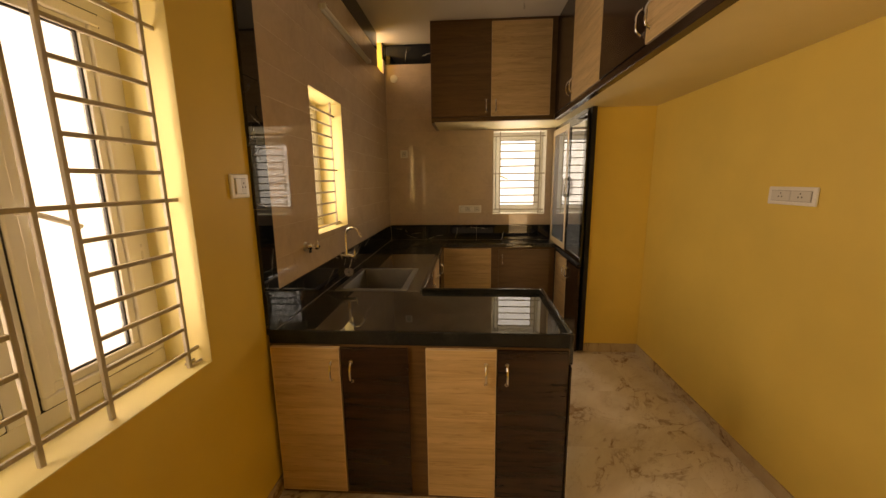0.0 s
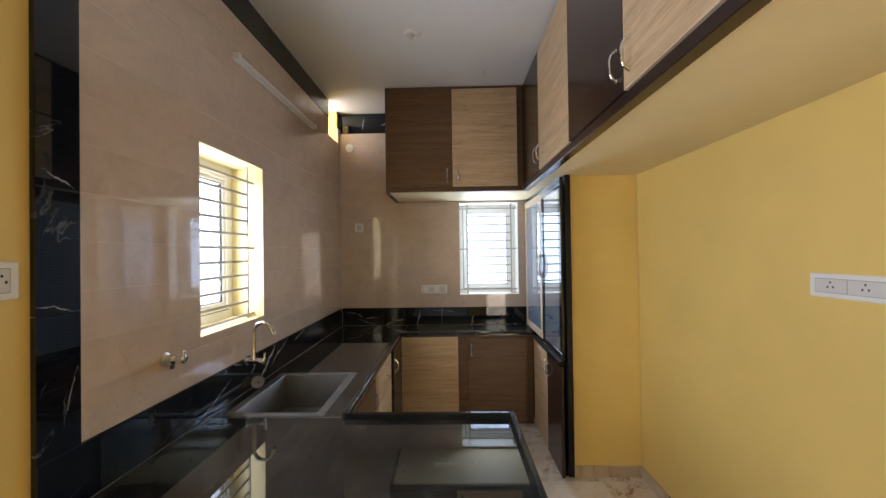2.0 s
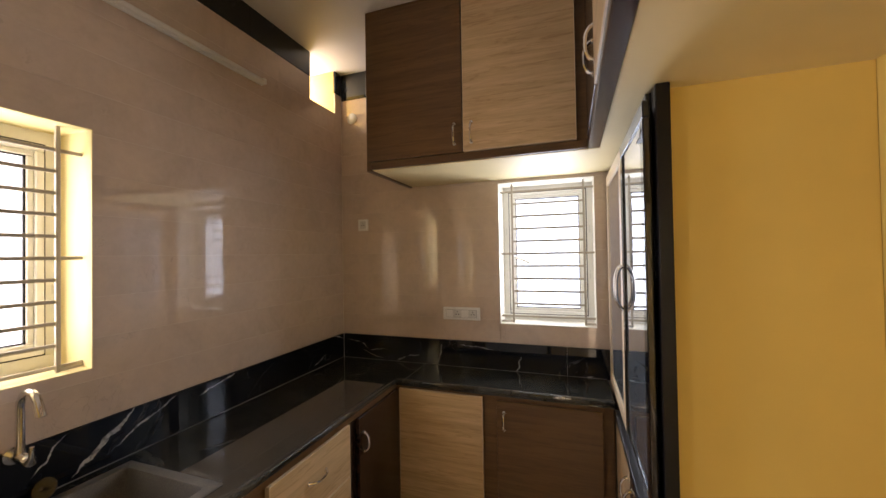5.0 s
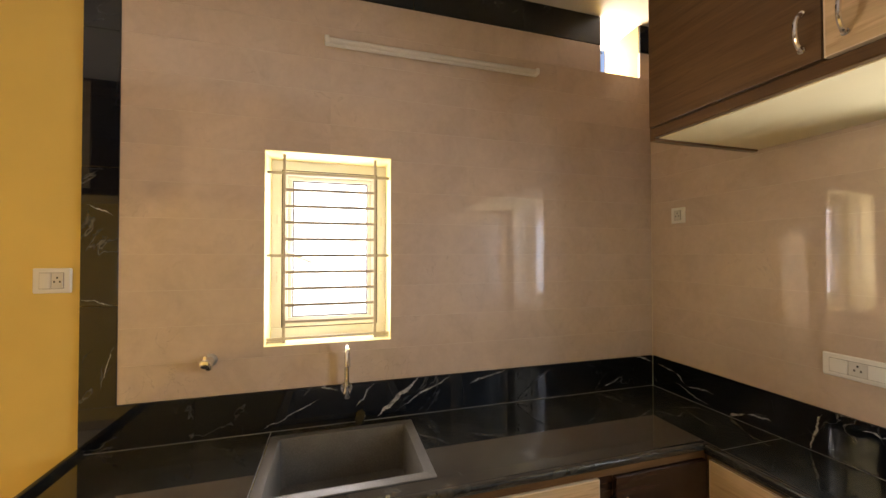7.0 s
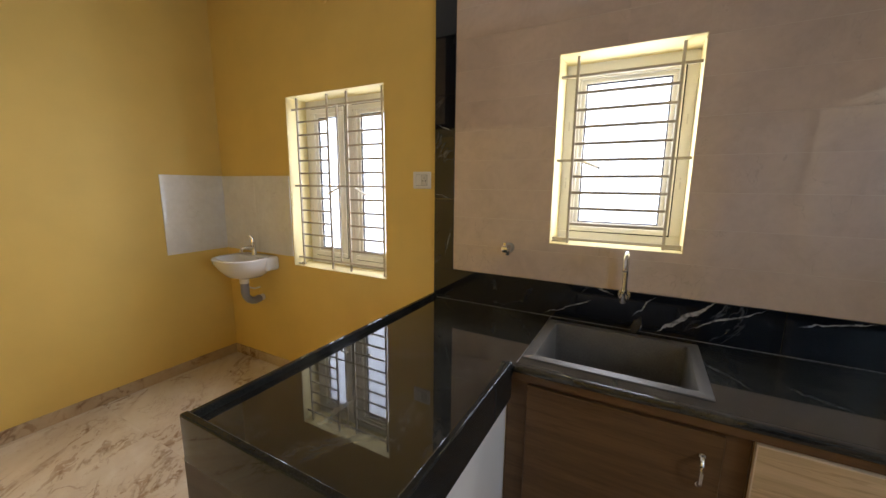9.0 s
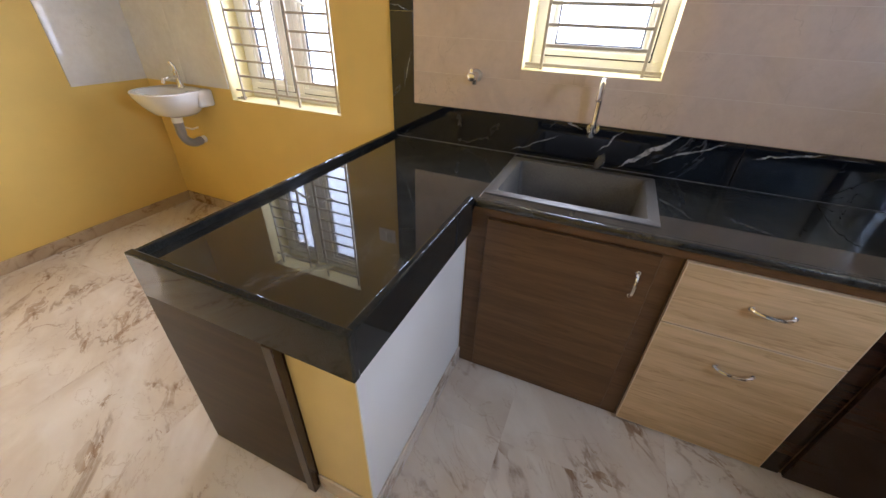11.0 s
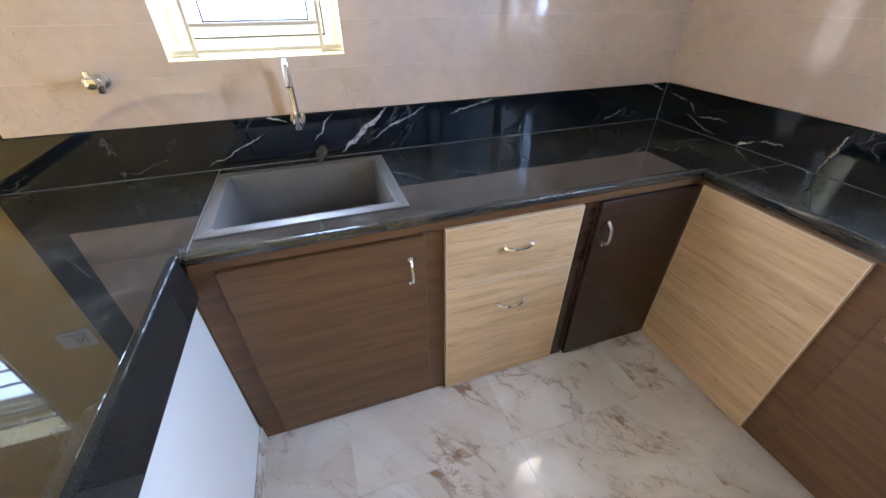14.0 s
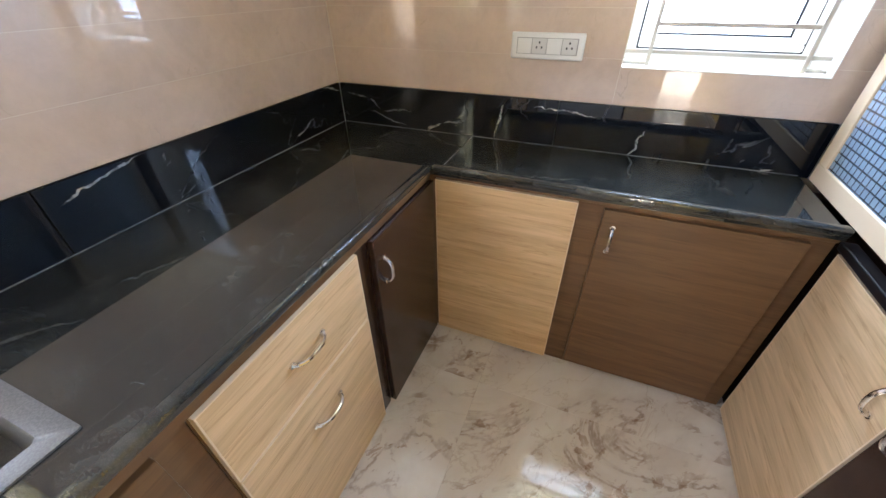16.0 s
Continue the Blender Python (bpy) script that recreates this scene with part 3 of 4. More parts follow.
under("edge", B(1.378, 1.402, 1.170, 1.878, 0.718, RIM + 0.0055, bevel=0.005, seg=2), GRANITE_EDGE, pt)

# peninsula: half wall and cabinet
pw = structure("half_wall", B(0.0, 1.372, 1.635, 1.852, 0, 0.81), SOFFIT, "low plastered wall under the peninsula top, yellow end", "wall")
part("facing", B(0.64, 1.374, 1.852, 1.857, 0.085, 0.76), WHITE_PAINT, pw, "white painted inner face")
part("skirting_tile", B(0.64, 1.38, 1.857, 1.866, 0, 0.085, bevel=0.002), FLOOR, pw)
part("skirting_tile", B(1.372, 1.381, 1.64, 1.857, 0, 0.085, bevel=0.002), FLOOR, pw)


def handle(parent, c, axis, out, length=0.1):
    """A bowed chrome pull. c: its middle on the door's face; axis: its long way; out: the way it stands off."""
    c, a, o = Vector(c), Vector(axis), Vector(out)
    pts, rs = [], []
    for i in range(13):
        s = -1 + 2 * i / 12
        pts.append(c + a * (length / 2) * s * (1 - 0.06 * (abs(s) > 0.95)) + o * (0.028 * (1 - abs(s) ** 3.2)))
        rs.append(0.0058 if abs(s) < 0.8 else 0.0066)
    bm = T(pts, rs, 8)
    for s in (-1, 1):
        q = c + a * (length / 2) * s * 0.94
        tube(bm, [q - o * 0.001, q + o * 0.004], 0.009, 10)
    return under("handle", bm, CHROME, parent, "bowed chrome pull", True)


def front(parent, name, x0, x1, y0, y1, z0, z1, material, label):
    """A door or drawer front with a slightly rounded edge."""
    ob = under(name, B(x0, x1, y0, y1, z0, z1, bevel=0.0025, seg=2), material, parent, label)
    if material == OAK_H:
        e, w, bm = 0.0004, 0.003, bmesh.new()
        for za, zb in ((z0 - e, z0 + w), (z1 - w, z1 + e)):
            box(bm, x0 - e, x1 + e, y0 - e, y1 + e, za, zb)
        for k in (0, 1):
            if x1 - x0 < y1 - y0:
                ya, yb = ((y0 - e, y0 + w), (y1 - w, y1 + e))[k]
                box(bm, x0 - e, x1 + e, ya, yb, z0 + w, z1 - w)
            else:
                xa, xb = ((x0 - e, x0 + w), (x1 - w, x1 + e))[k]
                box(bm, xa, xb, y0 - e, y1 + e, z0 + w, z1 - w)
        under("edge_band", bm, OAK_EDGE, ob, "pale oak edge band")
    return ob


X, Y, Z = (1, 0, 0), (0, 1, 0), (0, 0, 1)
NX, NY = (-1, 0, 0), (0, -1, 0)

pc = thing("peninsula_cabinet", (0.7, 1.4, 0), "brown cabinet with two oak and two dark doors", "cabinet")
under("carcass", B(0.004, 1.386, 1.17, 1.60, 0.0, 0.795), BROWN_H, pc)
under("end_panel", B(1.386, 1.392, 1.148, 1.595, 0.0, 0.7175, bevel=0.001), PANEL, pc, "brown laminate end panel")
under("corner_strip", B(1.374, 1.402, 1.597, 1.633, 0.0, 0.7175, bevel=0.003), DARK_V, pc)
for x0, x1, mt, lb, hx in ((0.016, 0.340, OAK_H, "light oak door", 0.302), (0.346, 0.660, DARK_V, "dark brown door", 0.396), (0.742, 1.060, OAK_H, "light oak door", 1.014), (1.066, 1.378, DARK_V, "dark brown door", 1.108)):
    d = front(pc, "door", x0, x1, 1.150, 1.170, 0.03, 0.788, mt, lb)
    handle(d, (hx, 1.150, 0.675), Z, NY)

# left-hand base units
sc = thing("sink_cabinet", (0.33, 2.2, 0), "brown wood-grain cabinet under the grey sink", "cabinet")
under("carcass", B(0.012, 0.632, 1.858, 2.574, 0.0, 0.60), BROWN_H, sc)
under("face_rail", B(0.60, 0.632, 1.858, 2.574, 0.60, 0.806), BROWN_H, sc)
d = front(sc, "door", 0.632, 0.650, 1.935, 2.512, 0.03, 0.792, BROWN_H, "brown wood-grain door")
handle(d, (0.650, 2.462, 0.671), Z, X)
dc = thing("drawer_cabinet", (0.33, 2.83, 0), "base cabinet with two light oak drawers", "cabinet")
under("carcass", B(0.012, 0.632, 2.576, 3.088, 0.0, 0.806), BROWN_H, dc)
for z0, z1 in ((0.012, 0.552), (0.558, 0.798)):
    d = front(dc, "drawer", 0.632, 0.652, 2.580, 3.084, z0, z1, OAK_H, "light oak drawer front")
    handle(d, (0.652, 2.84, 0.69 if z0 > 0.5 else 0.43), Y, X, 0.115)
cc = thing("corner_cabinet", (0.33, 3.4, 0), "dark brown corner base cabinet with one door", "cabinet")
under("carcass", B(0.012, 0.632, 3.09, 3.985, 0.0, 0.806), BROWN_H, cc)
under("stile", B(0.632, 0.638, 3.09, 3.15, 0.0, 0.8025), DARK_V, cc)
d = front(cc, "door", 0.640, 0.662, 3.152, 3.592, 0.015, 0.798, DARK_V, "dark brown door")
handle(d, (0.662, 3.196, 0.668), Z, X)
fr = thing("fascia_rail", (0.64, 2.7, 0.8), "brown wood-grain rail under the granite edge", "trim", kind="structure")
under("rail", B(0.6325, 0.646, 1.880, 3.598, 0.803, 0.8305, bevel=0.001), BROWN_H, fr)
under("rail", B(0.646, 1.868, 3.604, 3.6175, 0.804, 0.8305, bevel=0.001), BROWN_H, fr)
# end base units
ec = thing("end_cabinet", (1.25, 3.8, 0), "brown base cabinet with oak and dark doors", "cabinet")
under("carcass", B(0.634, 1.87, 3.618, 3.985, 0.0, 0.806), BROWN_H, ec)
front(ec, "door", 0.666, 1.183, 3.598, 3.618, 0.012, 0.800, OAK_H, "light oak door without a handle")
d = front(ec, "door", 1.266, 1.815, 3.600, 3.618, 0.02, 0.790, BROWN_H, "brown wood-grain door")
handle(d, (1.306, 3.600, 0.682), Z, NY)
# ---- tall cabinet on the right ----
tc = thing("crockery_cabinet", (2.1, 3.4, 0), "tall black and oak cabinet with glass upper doors", "cabinet")
under("lower_carcass", B(1.90, XR - 0.004, 2.96, 3.985, 0.0, 0.79), DARK_V, tc)
under("end_post", B(1.918, 1.957, 2.757, 2.822, 0.03, 2.104, bevel=0.004, seg=2), BLACK, tc, "glossy black end post")
under("header", B(1.905, 1.917, 2.83, 3.955, 2.066, 2.104), BLACK_GLOSS, tc)
under("ledge", B(1.866, 1.903, 2.768, 3.60, 0.79, 0.815, bevel=0.004, seg=2), BLACK, tc)
under("inner_post", B(1.915, 1.950, 2.823, 2.955, 0.0, 2.104), BLACK, tc)
d = front(tc, "door", 1.875, 1.895, 3.146, 3.592, 0.015, 0.778, OAK_H, "light oak lower door")
handle(d, (1.875, 3.19, 0.66), Z, NX)
d = front(tc, "door", 1.875, 1.897, 2.772, 3.140, 0.015, 0.778, DARK_V, "dark brown lower door")
handle(d, (1.875, 3.10, 0.66), Z, NX)
under("back_panel", B(2.30, 2.32, 2.96, 3.985, 0.82, 2.10), DARK_V, tc)
for z in (0.815, 1.24, 1.66, 2.082):
    under("shelf", B(1.92, 2.30, 2.96, 3.985, z, z + 0.018), DARK_V, tc)


def glazed(y0, y1, z0, z1, material, label, hy, w):
    xa, xb = 1.884, 1.904
    f = under("glass_door", B(xa, xb, y0, y1, z0, z0 + w, bevel=0.003), material, tc, label)
    under("door_rail", B(xa, xb, y0, y1, z1 - w, z1, bevel=0.003), material, f)
    under("door_stile", B(xa, xb, y0, y0 + w, z0 + w, z1 - w, bevel=0.003), material, f)
    under("door_stile", B(xa, xb, y1 - w, y1, z0 + w, z1 - w, bevel=0.003), material, f)
    under("pane", B(xa + 0.006, xa + 0.011, y0 + w - 0.006, y1 - w + 0.006, z0 + w - 0.006, z1 - w + 0.006), CAB_GLASS, f, "tinted glass pane")
    handle(f, (xa, hy, 1.46), Z, NX, 0.2)


glazed(3.298, 3.955, 0.845, 2.062, OAK_EDGE, "pale oak framed glass door", 3.328, 0.06)
glazed(2.764, 3.292, 0.82, 2.062, BLACK_GLOSS, "glossy black framed glass door", 3.262, 0.05)

# ---- upper cupboards ----
uc = thing("wall_cupboard", (1.15, 3.7, 2.11), "dark and oak wall cupboard under the ceiling", "cupboard")
under("carcass", B(0.582, 1.79, 3.412, YB - 0.002, 2.147, H - 0.002), BROWN_H, uc)
under("side_panel", B(0.572, 0.598, 3.408, YB - 0.004, 2.097, H - 0.003, bevel=0.002), BROWN_H, uc)
under("bottom_rail", B(0.598, 1.76, 3.404, 3.43, 2.108, 2.147, bevel=0.003), BROWN_H, uc)
d = front(uc, "door", 0.585, 1.150, 3.392, 3.412, 2.150, 2.992, BROWN_H, "dark brown door")
handle(d, (1.108, 3.392, 2.245), Z, NY, 0.11)
d = front(uc, "door", 1.156, 1.712, 3.392, 3.412, 2.150, 2.992, OAK_H, "light oak door")
handle(d, (1.200, 3.392, 2.245), Z, NY, 0.11)

lc = thing("loft_cupboard", (1.8, 1.3, 2.11), "long loft cupboard of alternating dark and oak doors", "cupboard")
under("carcass", B(1.778, XR - 0.004, YD + 0.004, 3.408, 2.147, H - 0.002), DARK_V, lc)
under("bottom_rail", B(1.762, 1.814, YD + 0.004, 3.408, 2.101, 2.147, bevel=0.003), DARK_V, lc)
EDGES = (-0.876, -0.33, 0.29, 0.913, 1.537, 2.157, 2.815, 3.385)
for i, (a, b) in enumerate(zip(EDGES, EDGES[1:])):
    oak = i in (1, 3, 5)
    d = front(lc, "door", 1.758, 1.778, a + 0.003, b - 0.003, 2.152, 2.995, OAK_H if oak else DARK_V, "light oak loft door" if oak else "dark brown loft door")
    hy = b - 0.045 if oak or i == 2 else a + 0.05
    handle(d, (1.758, hy, 2.265), Z, NX, 0.12)

# ---- sink ----
sink = thing("sink", (0.3, 2.19, 0.65), "grey composite drop-in sink with a single bowl", "sink")


def bowl():
    bm = bmesh.new()
    zr = CT + 0.006
    loops = []
    for ins, z, r in ((0.0, CT - 0.004, 0.006), (0.0, zr - 0.0025, 0.006), (0.002, zr - 0.0015, 0.006), (0.038, zr - 0.0015, 0.010), (0.041, zr - 0.005, 0.011), (0.050, CT - 0.19, 0.03), (0.075, CT - 0.205, 0.05), (0.2, CT - 0.208, 0.05)):
        x0, x1, y0, y1 = SX0 + ins, SX1 - ins, SY0 + ins, SY1 - ins
        ring = []
        for cx, cy, s in ((x1 - r, y1 - r, 0), (x0 + r, y1 - r, 90), (x0 + r, y0 + r, 180), (x1 - r, y0 + r, 270)):
            for k in range(5):
                t = radians(s + 22.5 * k)
                ring.append(bm.verts.new((cx + r * math.cos(t), cy + r * math.sin(t), z)))
        loops.append(ring)
    n = len(loops[0])
    for a, b in zip(loops, loops[1:]):
        for k in range(n):
            bm.faces.new((a[k], a[(k + 1) % n], b[(k + 1) % n], b[k]))
    bm.faces.new(loops[-1])
    return bm


part_bowl = under("bowl", bowl(), SINK, sink, "", True)
under("drain", T([(0.30, 2.19, CT - 0.210), (0.30, 2.19, CT - 0.203)], 0.042, 20), STEEL, sink, "steel drain strainer", True)

# swan-neck tap fixed to the splashback
tap = thing("kitchen_tap", (0.0, 2.2, 0.98), "chrome swan-neck wall tap above the sink", "tap")
bm = T([(0.004, 2.2, 1.005), (0.014, 2.2, 1.005)], 0.027, 18)
tube(bm, [(0.012, 2.2, 1.005), (0.085, 2.2, 1.002)], 0.016, 14)
under("body", bm, CHROME, tap, "", True)
neck = [(0.045, 2.2, 1.01), (0.045, 2.2, 1.04), (0.045, 2.2, 1.155)]
for i in range(1, 10):
    t = math.pi * i / 11.5
    neck.append((0.045 + 0.052 * (1 - math.cos(t)), 2.2, 1.155 + 0.056 * math.sin(t)))
neck.append((0.160, 2.2, 1.143))
under("spout", T(neck, [0.015, 0.0115, 0.011] + [0.011] * 9 + [0.0125], 12), CHROME, tap, "curved swan-neck spout", True)
under("lever", T([(0.085, 2.2, 1.002), (0.100, 2.2, 1.0), (0.106, 2.2, 1.012), (0.108, 2.2, 1.045)], [0.018, 0.016, 0.008, 0.006], 12), CHROME, tap, "chrome turning lever", True)
plug = thing("sink_waste_cover", (0.05, 2.258, CT), "round chrome waste cover leaning on the splashback", "drain cover")
under("disc", T([(0.0345, 2.264, 0.8665), (0.037, 2.259, 0.8695)], 0.034, 22), DULL, plug, "", True)
under("stem", T([(0.037, 2.259, 0.8695), (0.043, 2.249, 0.877)], 0.006, 10), DULL, plug, "", True)
valve = thing("water_outlet", (0.0, 1.62, 1.17), "chrome angle valve on the tiled wall", "tap")
under("flange", T([(0.0005, 1.635, 1.175), (0.005, 1.635, 1.175), (0.009, 1.635, 1.175)], [0.027, 0.026, 0.020], 22), STEEL, valve, "", True)
bm = T([(0.007, 1.635, 1.175), (0.034, 1.635, 1.175), (0.044, 1.635, 1.175)], [0.0185, 0.0185, 0.012], 16)
tube(bm, [(0.024, 1.635, 1.178), (0.024, 1.635, 1.142), (0.024, 1.635, 1.138)], [0.013, 0.013, 0.010], 14)
under("body", bm, CHROME, valve, "", True)
under("spindle", T([(0.042, 1.635, 1.175), (0.064, 1.635, 1.175)], 0.009, 12), STEEL, valve, "", True)
bm = T([(0.060, 1.635, 1.177), (0.064, 1.635, 1.177), (0.078, 1.635, 1.177), (0.082, 1.635, 1.177)], [0.014, 0.020, 0.019, 0.014], 18)
box(bm, 0.064, 0.079, 1.6275, 1.6425, 1.172, 1.211, bevel=0.004, seg=2)
under("knob", bm, CHROME, valve, "chrome turning knob", True)

# ---- electrics ----


def plate(name, axis, a0, a1, z0, z1, modules, label, face=0.0):
    """A wall plate with a raised rim and modules: s switch, p socket."""
    def bx(b0, b1, d0, d1, c0, c1, bev=0.0):
        if axis == "west":
            return B(face + d0, face + d1, b0, b1, c0, c1, bevel=bev)
        if axis == "east":
            return B(XR - d1, XR - d0, b0, b1, c0, c1, bevel=bev)
        return B(b0, b1, YB - d1, YB - d0, c0, c1, bevel=bev)
    at = {"west": (face, (a0 + a1) / 2, z0), "east": (XR, (a0 + a1) / 2, z0), "north": ((a0 + a1) / 2, YB, z0)}[axis]
    top = thing(name, at, label, "switch", "wall plates")
    under("cover", bx(a0, a1, 0, 0.011, z0, z1, 0.004), PLASTIC, top)
    m0, m1, c0, c1 = a0 + 0.024, a1 - 0.024, z0 + 0.019, z1 - 0.019
    under("surround", bx(m0 - 0.002, m1 + 0.002, 0.010, 0.0118, c0 - 0.002, c1 + 0.002), PLASTIC_EDGE, top)
    w = (m1 - m0) / len(modules)
    for i, kind in enumerate(modules):
        b0, b1 = m0 + i * w + 0.001, m0 + (i + 1) * w - 0.001
        md = under("rocker" if kind == "s" else "socket", bx(b0, b1, 0.0115, 0.0165 if kind == "s" else 0.0145, c0, c1, 0.001), PLASTIC if kind == "s" else PLASTIC_IN, top)
        if kind == "p":
            hs, mid, cz = bmesh.new(), (b0 + b1) / 2, (c0 + c1) / 2
            for da, dz in ((0, 0.012), (-0.009, -0.004), (0.009, -0.004)):
                t = bx(mid + da - 0.0028, mid + da + 0.0028, 0.0143, 0.0149, cz + dz - 0.0035, cz + dz + 0.0035)
                tmp = bpy.data.meshes.new("tmp")
                t.to_mesh(tmp)
                t.free()
                hs.from_mesh(tmp)
                bpy.data.meshes.remove(tmp)
            under("socket_hole", hs, HOLE, md)
    return top


plate("switch_plate", "west", 1.026, 1.148, 1.476, 1.574, "sp", "white switch and socket plate on the yellow wall", -TH)
plate("switch_plate", "north", 0.822, 1.086, 1.160, 1.248, "spsp", "white four-module socket plate above the end counter")
plate("switch_plate", "north", 0.145, 0.232, 1.802, 1.890, "p", "small white socket plate on the tiled wall")
plate("switch_plate", "east", 1.309, 1.573, 1.406, 1.490, "pp", "white double socket plate on the yellow wall")

tl = thing("tube_light", (0.02, 2.65, 2.6), "slim white tube light fixed to the tiled wall, switched off", "tube light")
under("housing", B(0.0005, 0.022, 2.095, 3.21, 2.605, 2.640, bevel=0.004), PLASTIC, tl)
under("tube", T([(0.030, 2.115, 2.622), (0.030, 3.19, 2.622)], 0.0125, 12), DIFFUSER, tl, "frosted tube", True)
for y in (2.095, 3.188):
    under("end_cap", B(0.018, 0.044, y, y + 0.022, 2.606, 2.639, bevel=0.004), PLASTIC, tl)
lamp = thing("ceiling_rose", (0.885, 2.62, H), "round white ceiling outlet cover with a loose wire", "ceiling fixture")
under("cover", T([(0.885, 2.62, H - 0.012), (0.885, 2.62, H - 0.010), (0.885, 2.62, H)], [0.035, 0.045, 0.047], 24), PLASTIC, lamp, "", True)
under("cap", T([(0.885, 2.62, H - 0.030), (0.885, 2.62, H - 0.012)], [0.016, 0.022], 18), PLASTIC_IN, lamp, "", True)
under("wire", T([(0.905, 2.62, H - 0.013), (0.935, 2.625, H - 0.022), (0.955, 2.62, H - 0.012), (0.962, 2.605, H)], 0.002, 6), PLASTIC_IN, lamp)
hook = thing("ceiling_hook", (1.411, 3.135, H), "small bent steel hook in the ceiling", "hook")
under("shank", T([(1.411, 3.135, H), (1.411, 3.135, H - 0.02), (1.418, 3.135, H - 0.035), (1.411, 3.137, H - 0.045), (1.402, 3.135, H - 0.035)], 0.004, 8), STEEL, hook, "", True)
pipe = thing("pipe_cap", (0.098, YB, 2.63), "round white plastic pipe cap on the tiled wall", "pipe cap")
under("cap", T([(0.098, YB, 2.672), (0.098, YB - 0.008, 2.672), (0.098, YB - 0.012, 2.672)], [0.042, 0.041, 0.036], 24), PLASTIC, pipe, "", True)
for at, bmc in (((-TH, 0.36, 2.62), T([(-TH, 0.36, 2.665), (-TH + 0.004, 0.36, 2.665), (-TH + 0.006, 0.36, 2.665)], [0.046, 0.046, 0.042], 24)), ((0.672, YD, 2.62), T([(0.672, YD, 2.66), (0.672, YD + 0.004, 2.66), (0.672, YD + 0.006, 2.66)], [0.046, 0.046, 0.042], 24))):
    jb = thing("junction_cover", at, "round wall outlet cover painted over in yellow", "junction cover", "junction covers")
    under("cover", bmc, YELLOW, jb, "", True)
br = thing("vent_bracket", (-0.06, 3.64, 2.83), "small dark metal bracket in the vent opening", "bracket")
bm = B(-0.08, -0.05, 3.636, 3.690, 2.84, 2.846)
box(bm, -0.08, -0.05, 3.636, 3.642, 2.80, 2.84)
under("angle", bm, GASKET, br)

# ---- washbasin corner ----
wb = thing("washbasin", (0.0, -0.425, 0.78), "small white ceramic wall-hung washbasin", "washbasin")


def basin():
    bm = bmesh.new()
    cy, loops, n = -0.425, [], 28
    # outer skin from below up to the rim, then down into the bowl
    for hw, dep, back, z in ((0.07, 0.20, 0.03, 0.775), (0.12, 0.27, 0.02, 0.80), (0.18, 0.310, 0.005, 0.85), (0.195, 0.345, 0.0, 0.905), (0.202, 0.355, 0.0, 0.935), (0.198, 0.350, 0.002, 0.942), (0.17, 0.320, 0.10, 0.940), (0.155, 0.30, 0.115, 0.915), (0.11, 0.25, 0.14, 0.85), (0.03, 0.21, 0.17, 0.835)):
        ring = []
        for k in range(n):
            t = 2 * math.pi * k / n
            c, s = math.cos(t), math.sin(t)
            e = 0.55
            mx, hx = (back + dep) / 2, (dep - back) / 2
            px = mx + hx * math.copysign(abs(c) ** (e if c < 0 else 0.9), c)
            py = cy + hw * math.copysign(abs(s) ** (e if c < 0 else 0.8), s)
            ring.append(bm.verts.new((px, py, z)))
        loops.append(ring)
    for a, b in zip(loops, loops[1:]):
        for k in range(n):
            bm.faces.new((a[k], a[(k + 1) % n], b[(k + 1) % n], b[k]))
    bm.faces.new(loops[0][::-1])
    bm.faces.new(loops[-1])
    return bm


under("bowl", basin(), CERAMIC, wb, "", True)
under("tap_deck", B(-TH, 0.105, -0.615, -0.225, 0.835, 0.9415, bevel=0.018, seg=3), CERAMIC, wb, "thick ceramic back ledge", True)
bt = thing("basin_tap", (0.06, -0.425, 0.94), "chrome pillar tap on the washbasin", "tap")
under("pillar", T([(0.06, -0.425, 0.938), (0.06, -0.425, 0.95), (0.062, -0.425, 1.01), (0.065, -0.425, 1.045)], [0.026, 0.019, 0.017, 0.020], 14), CHROME, bt, "", True)
under("spout", T([(0.062, -0.425, 1.005), (0.11, -0.425, 1.012), (0.16, -0.425, 1.004), (0.168, -0.425, 0.98)], [0.014, 0.013, 0.012, 0.012], 12), CHROME, bt, "", True)
under("lever", T([(0.064, -0.425, 1.045), (0.068, -0.425, 1.075), (0.085, -0.43, 1.105)], [0.018, 0.012, 0.008], 10), CHROME, bt, "", True)
wp = thing("waste_pipe", (0.0, -0.47, 0.57), "grey plastic waste bend under the washbasin", "pipe")
bend = [(0.16, -0.425, 0.74), (0.16, -0.425, 0.66)]
for i in range(1, 8):
    t = radians(80 * i / 7)
    bend.append((0.16 - 0.09 * (1 - math.cos(t)), -0.425, 0.66 - 0.085 * math.sin(t)))
bend.append((0.03, -0.45, 0.575))
under("bend", T(bend, [0.031, 0.031] + [0.028] * 7 + [0.030], 14), GREY_PVC, wp, "", True)
under("collar", T([(0.16, -0.425, 0.735), (0.16, -0.425, 0.776)], 0.034, 16), PLASTIC, wp, "white plastic collar", True)
under("supply_hose", T([(0.10, -0.47, 0.79), (0.10, -0.50, 0.72), (0.07, -0.52, 0.67), (0.03, -0.50, 0.65), (-0.012, -0.49, 0.655)], 0.007, 8), PLASTIC, wp, "thin white supply hose", True)
under("wall_end", T([(0.045, -0.45, 0.577), (-0.012, -0.455, 0.577)], 0.026, 14), PLASTIC, wp, "white wall spigot", True)

# ---- tile pieces ----


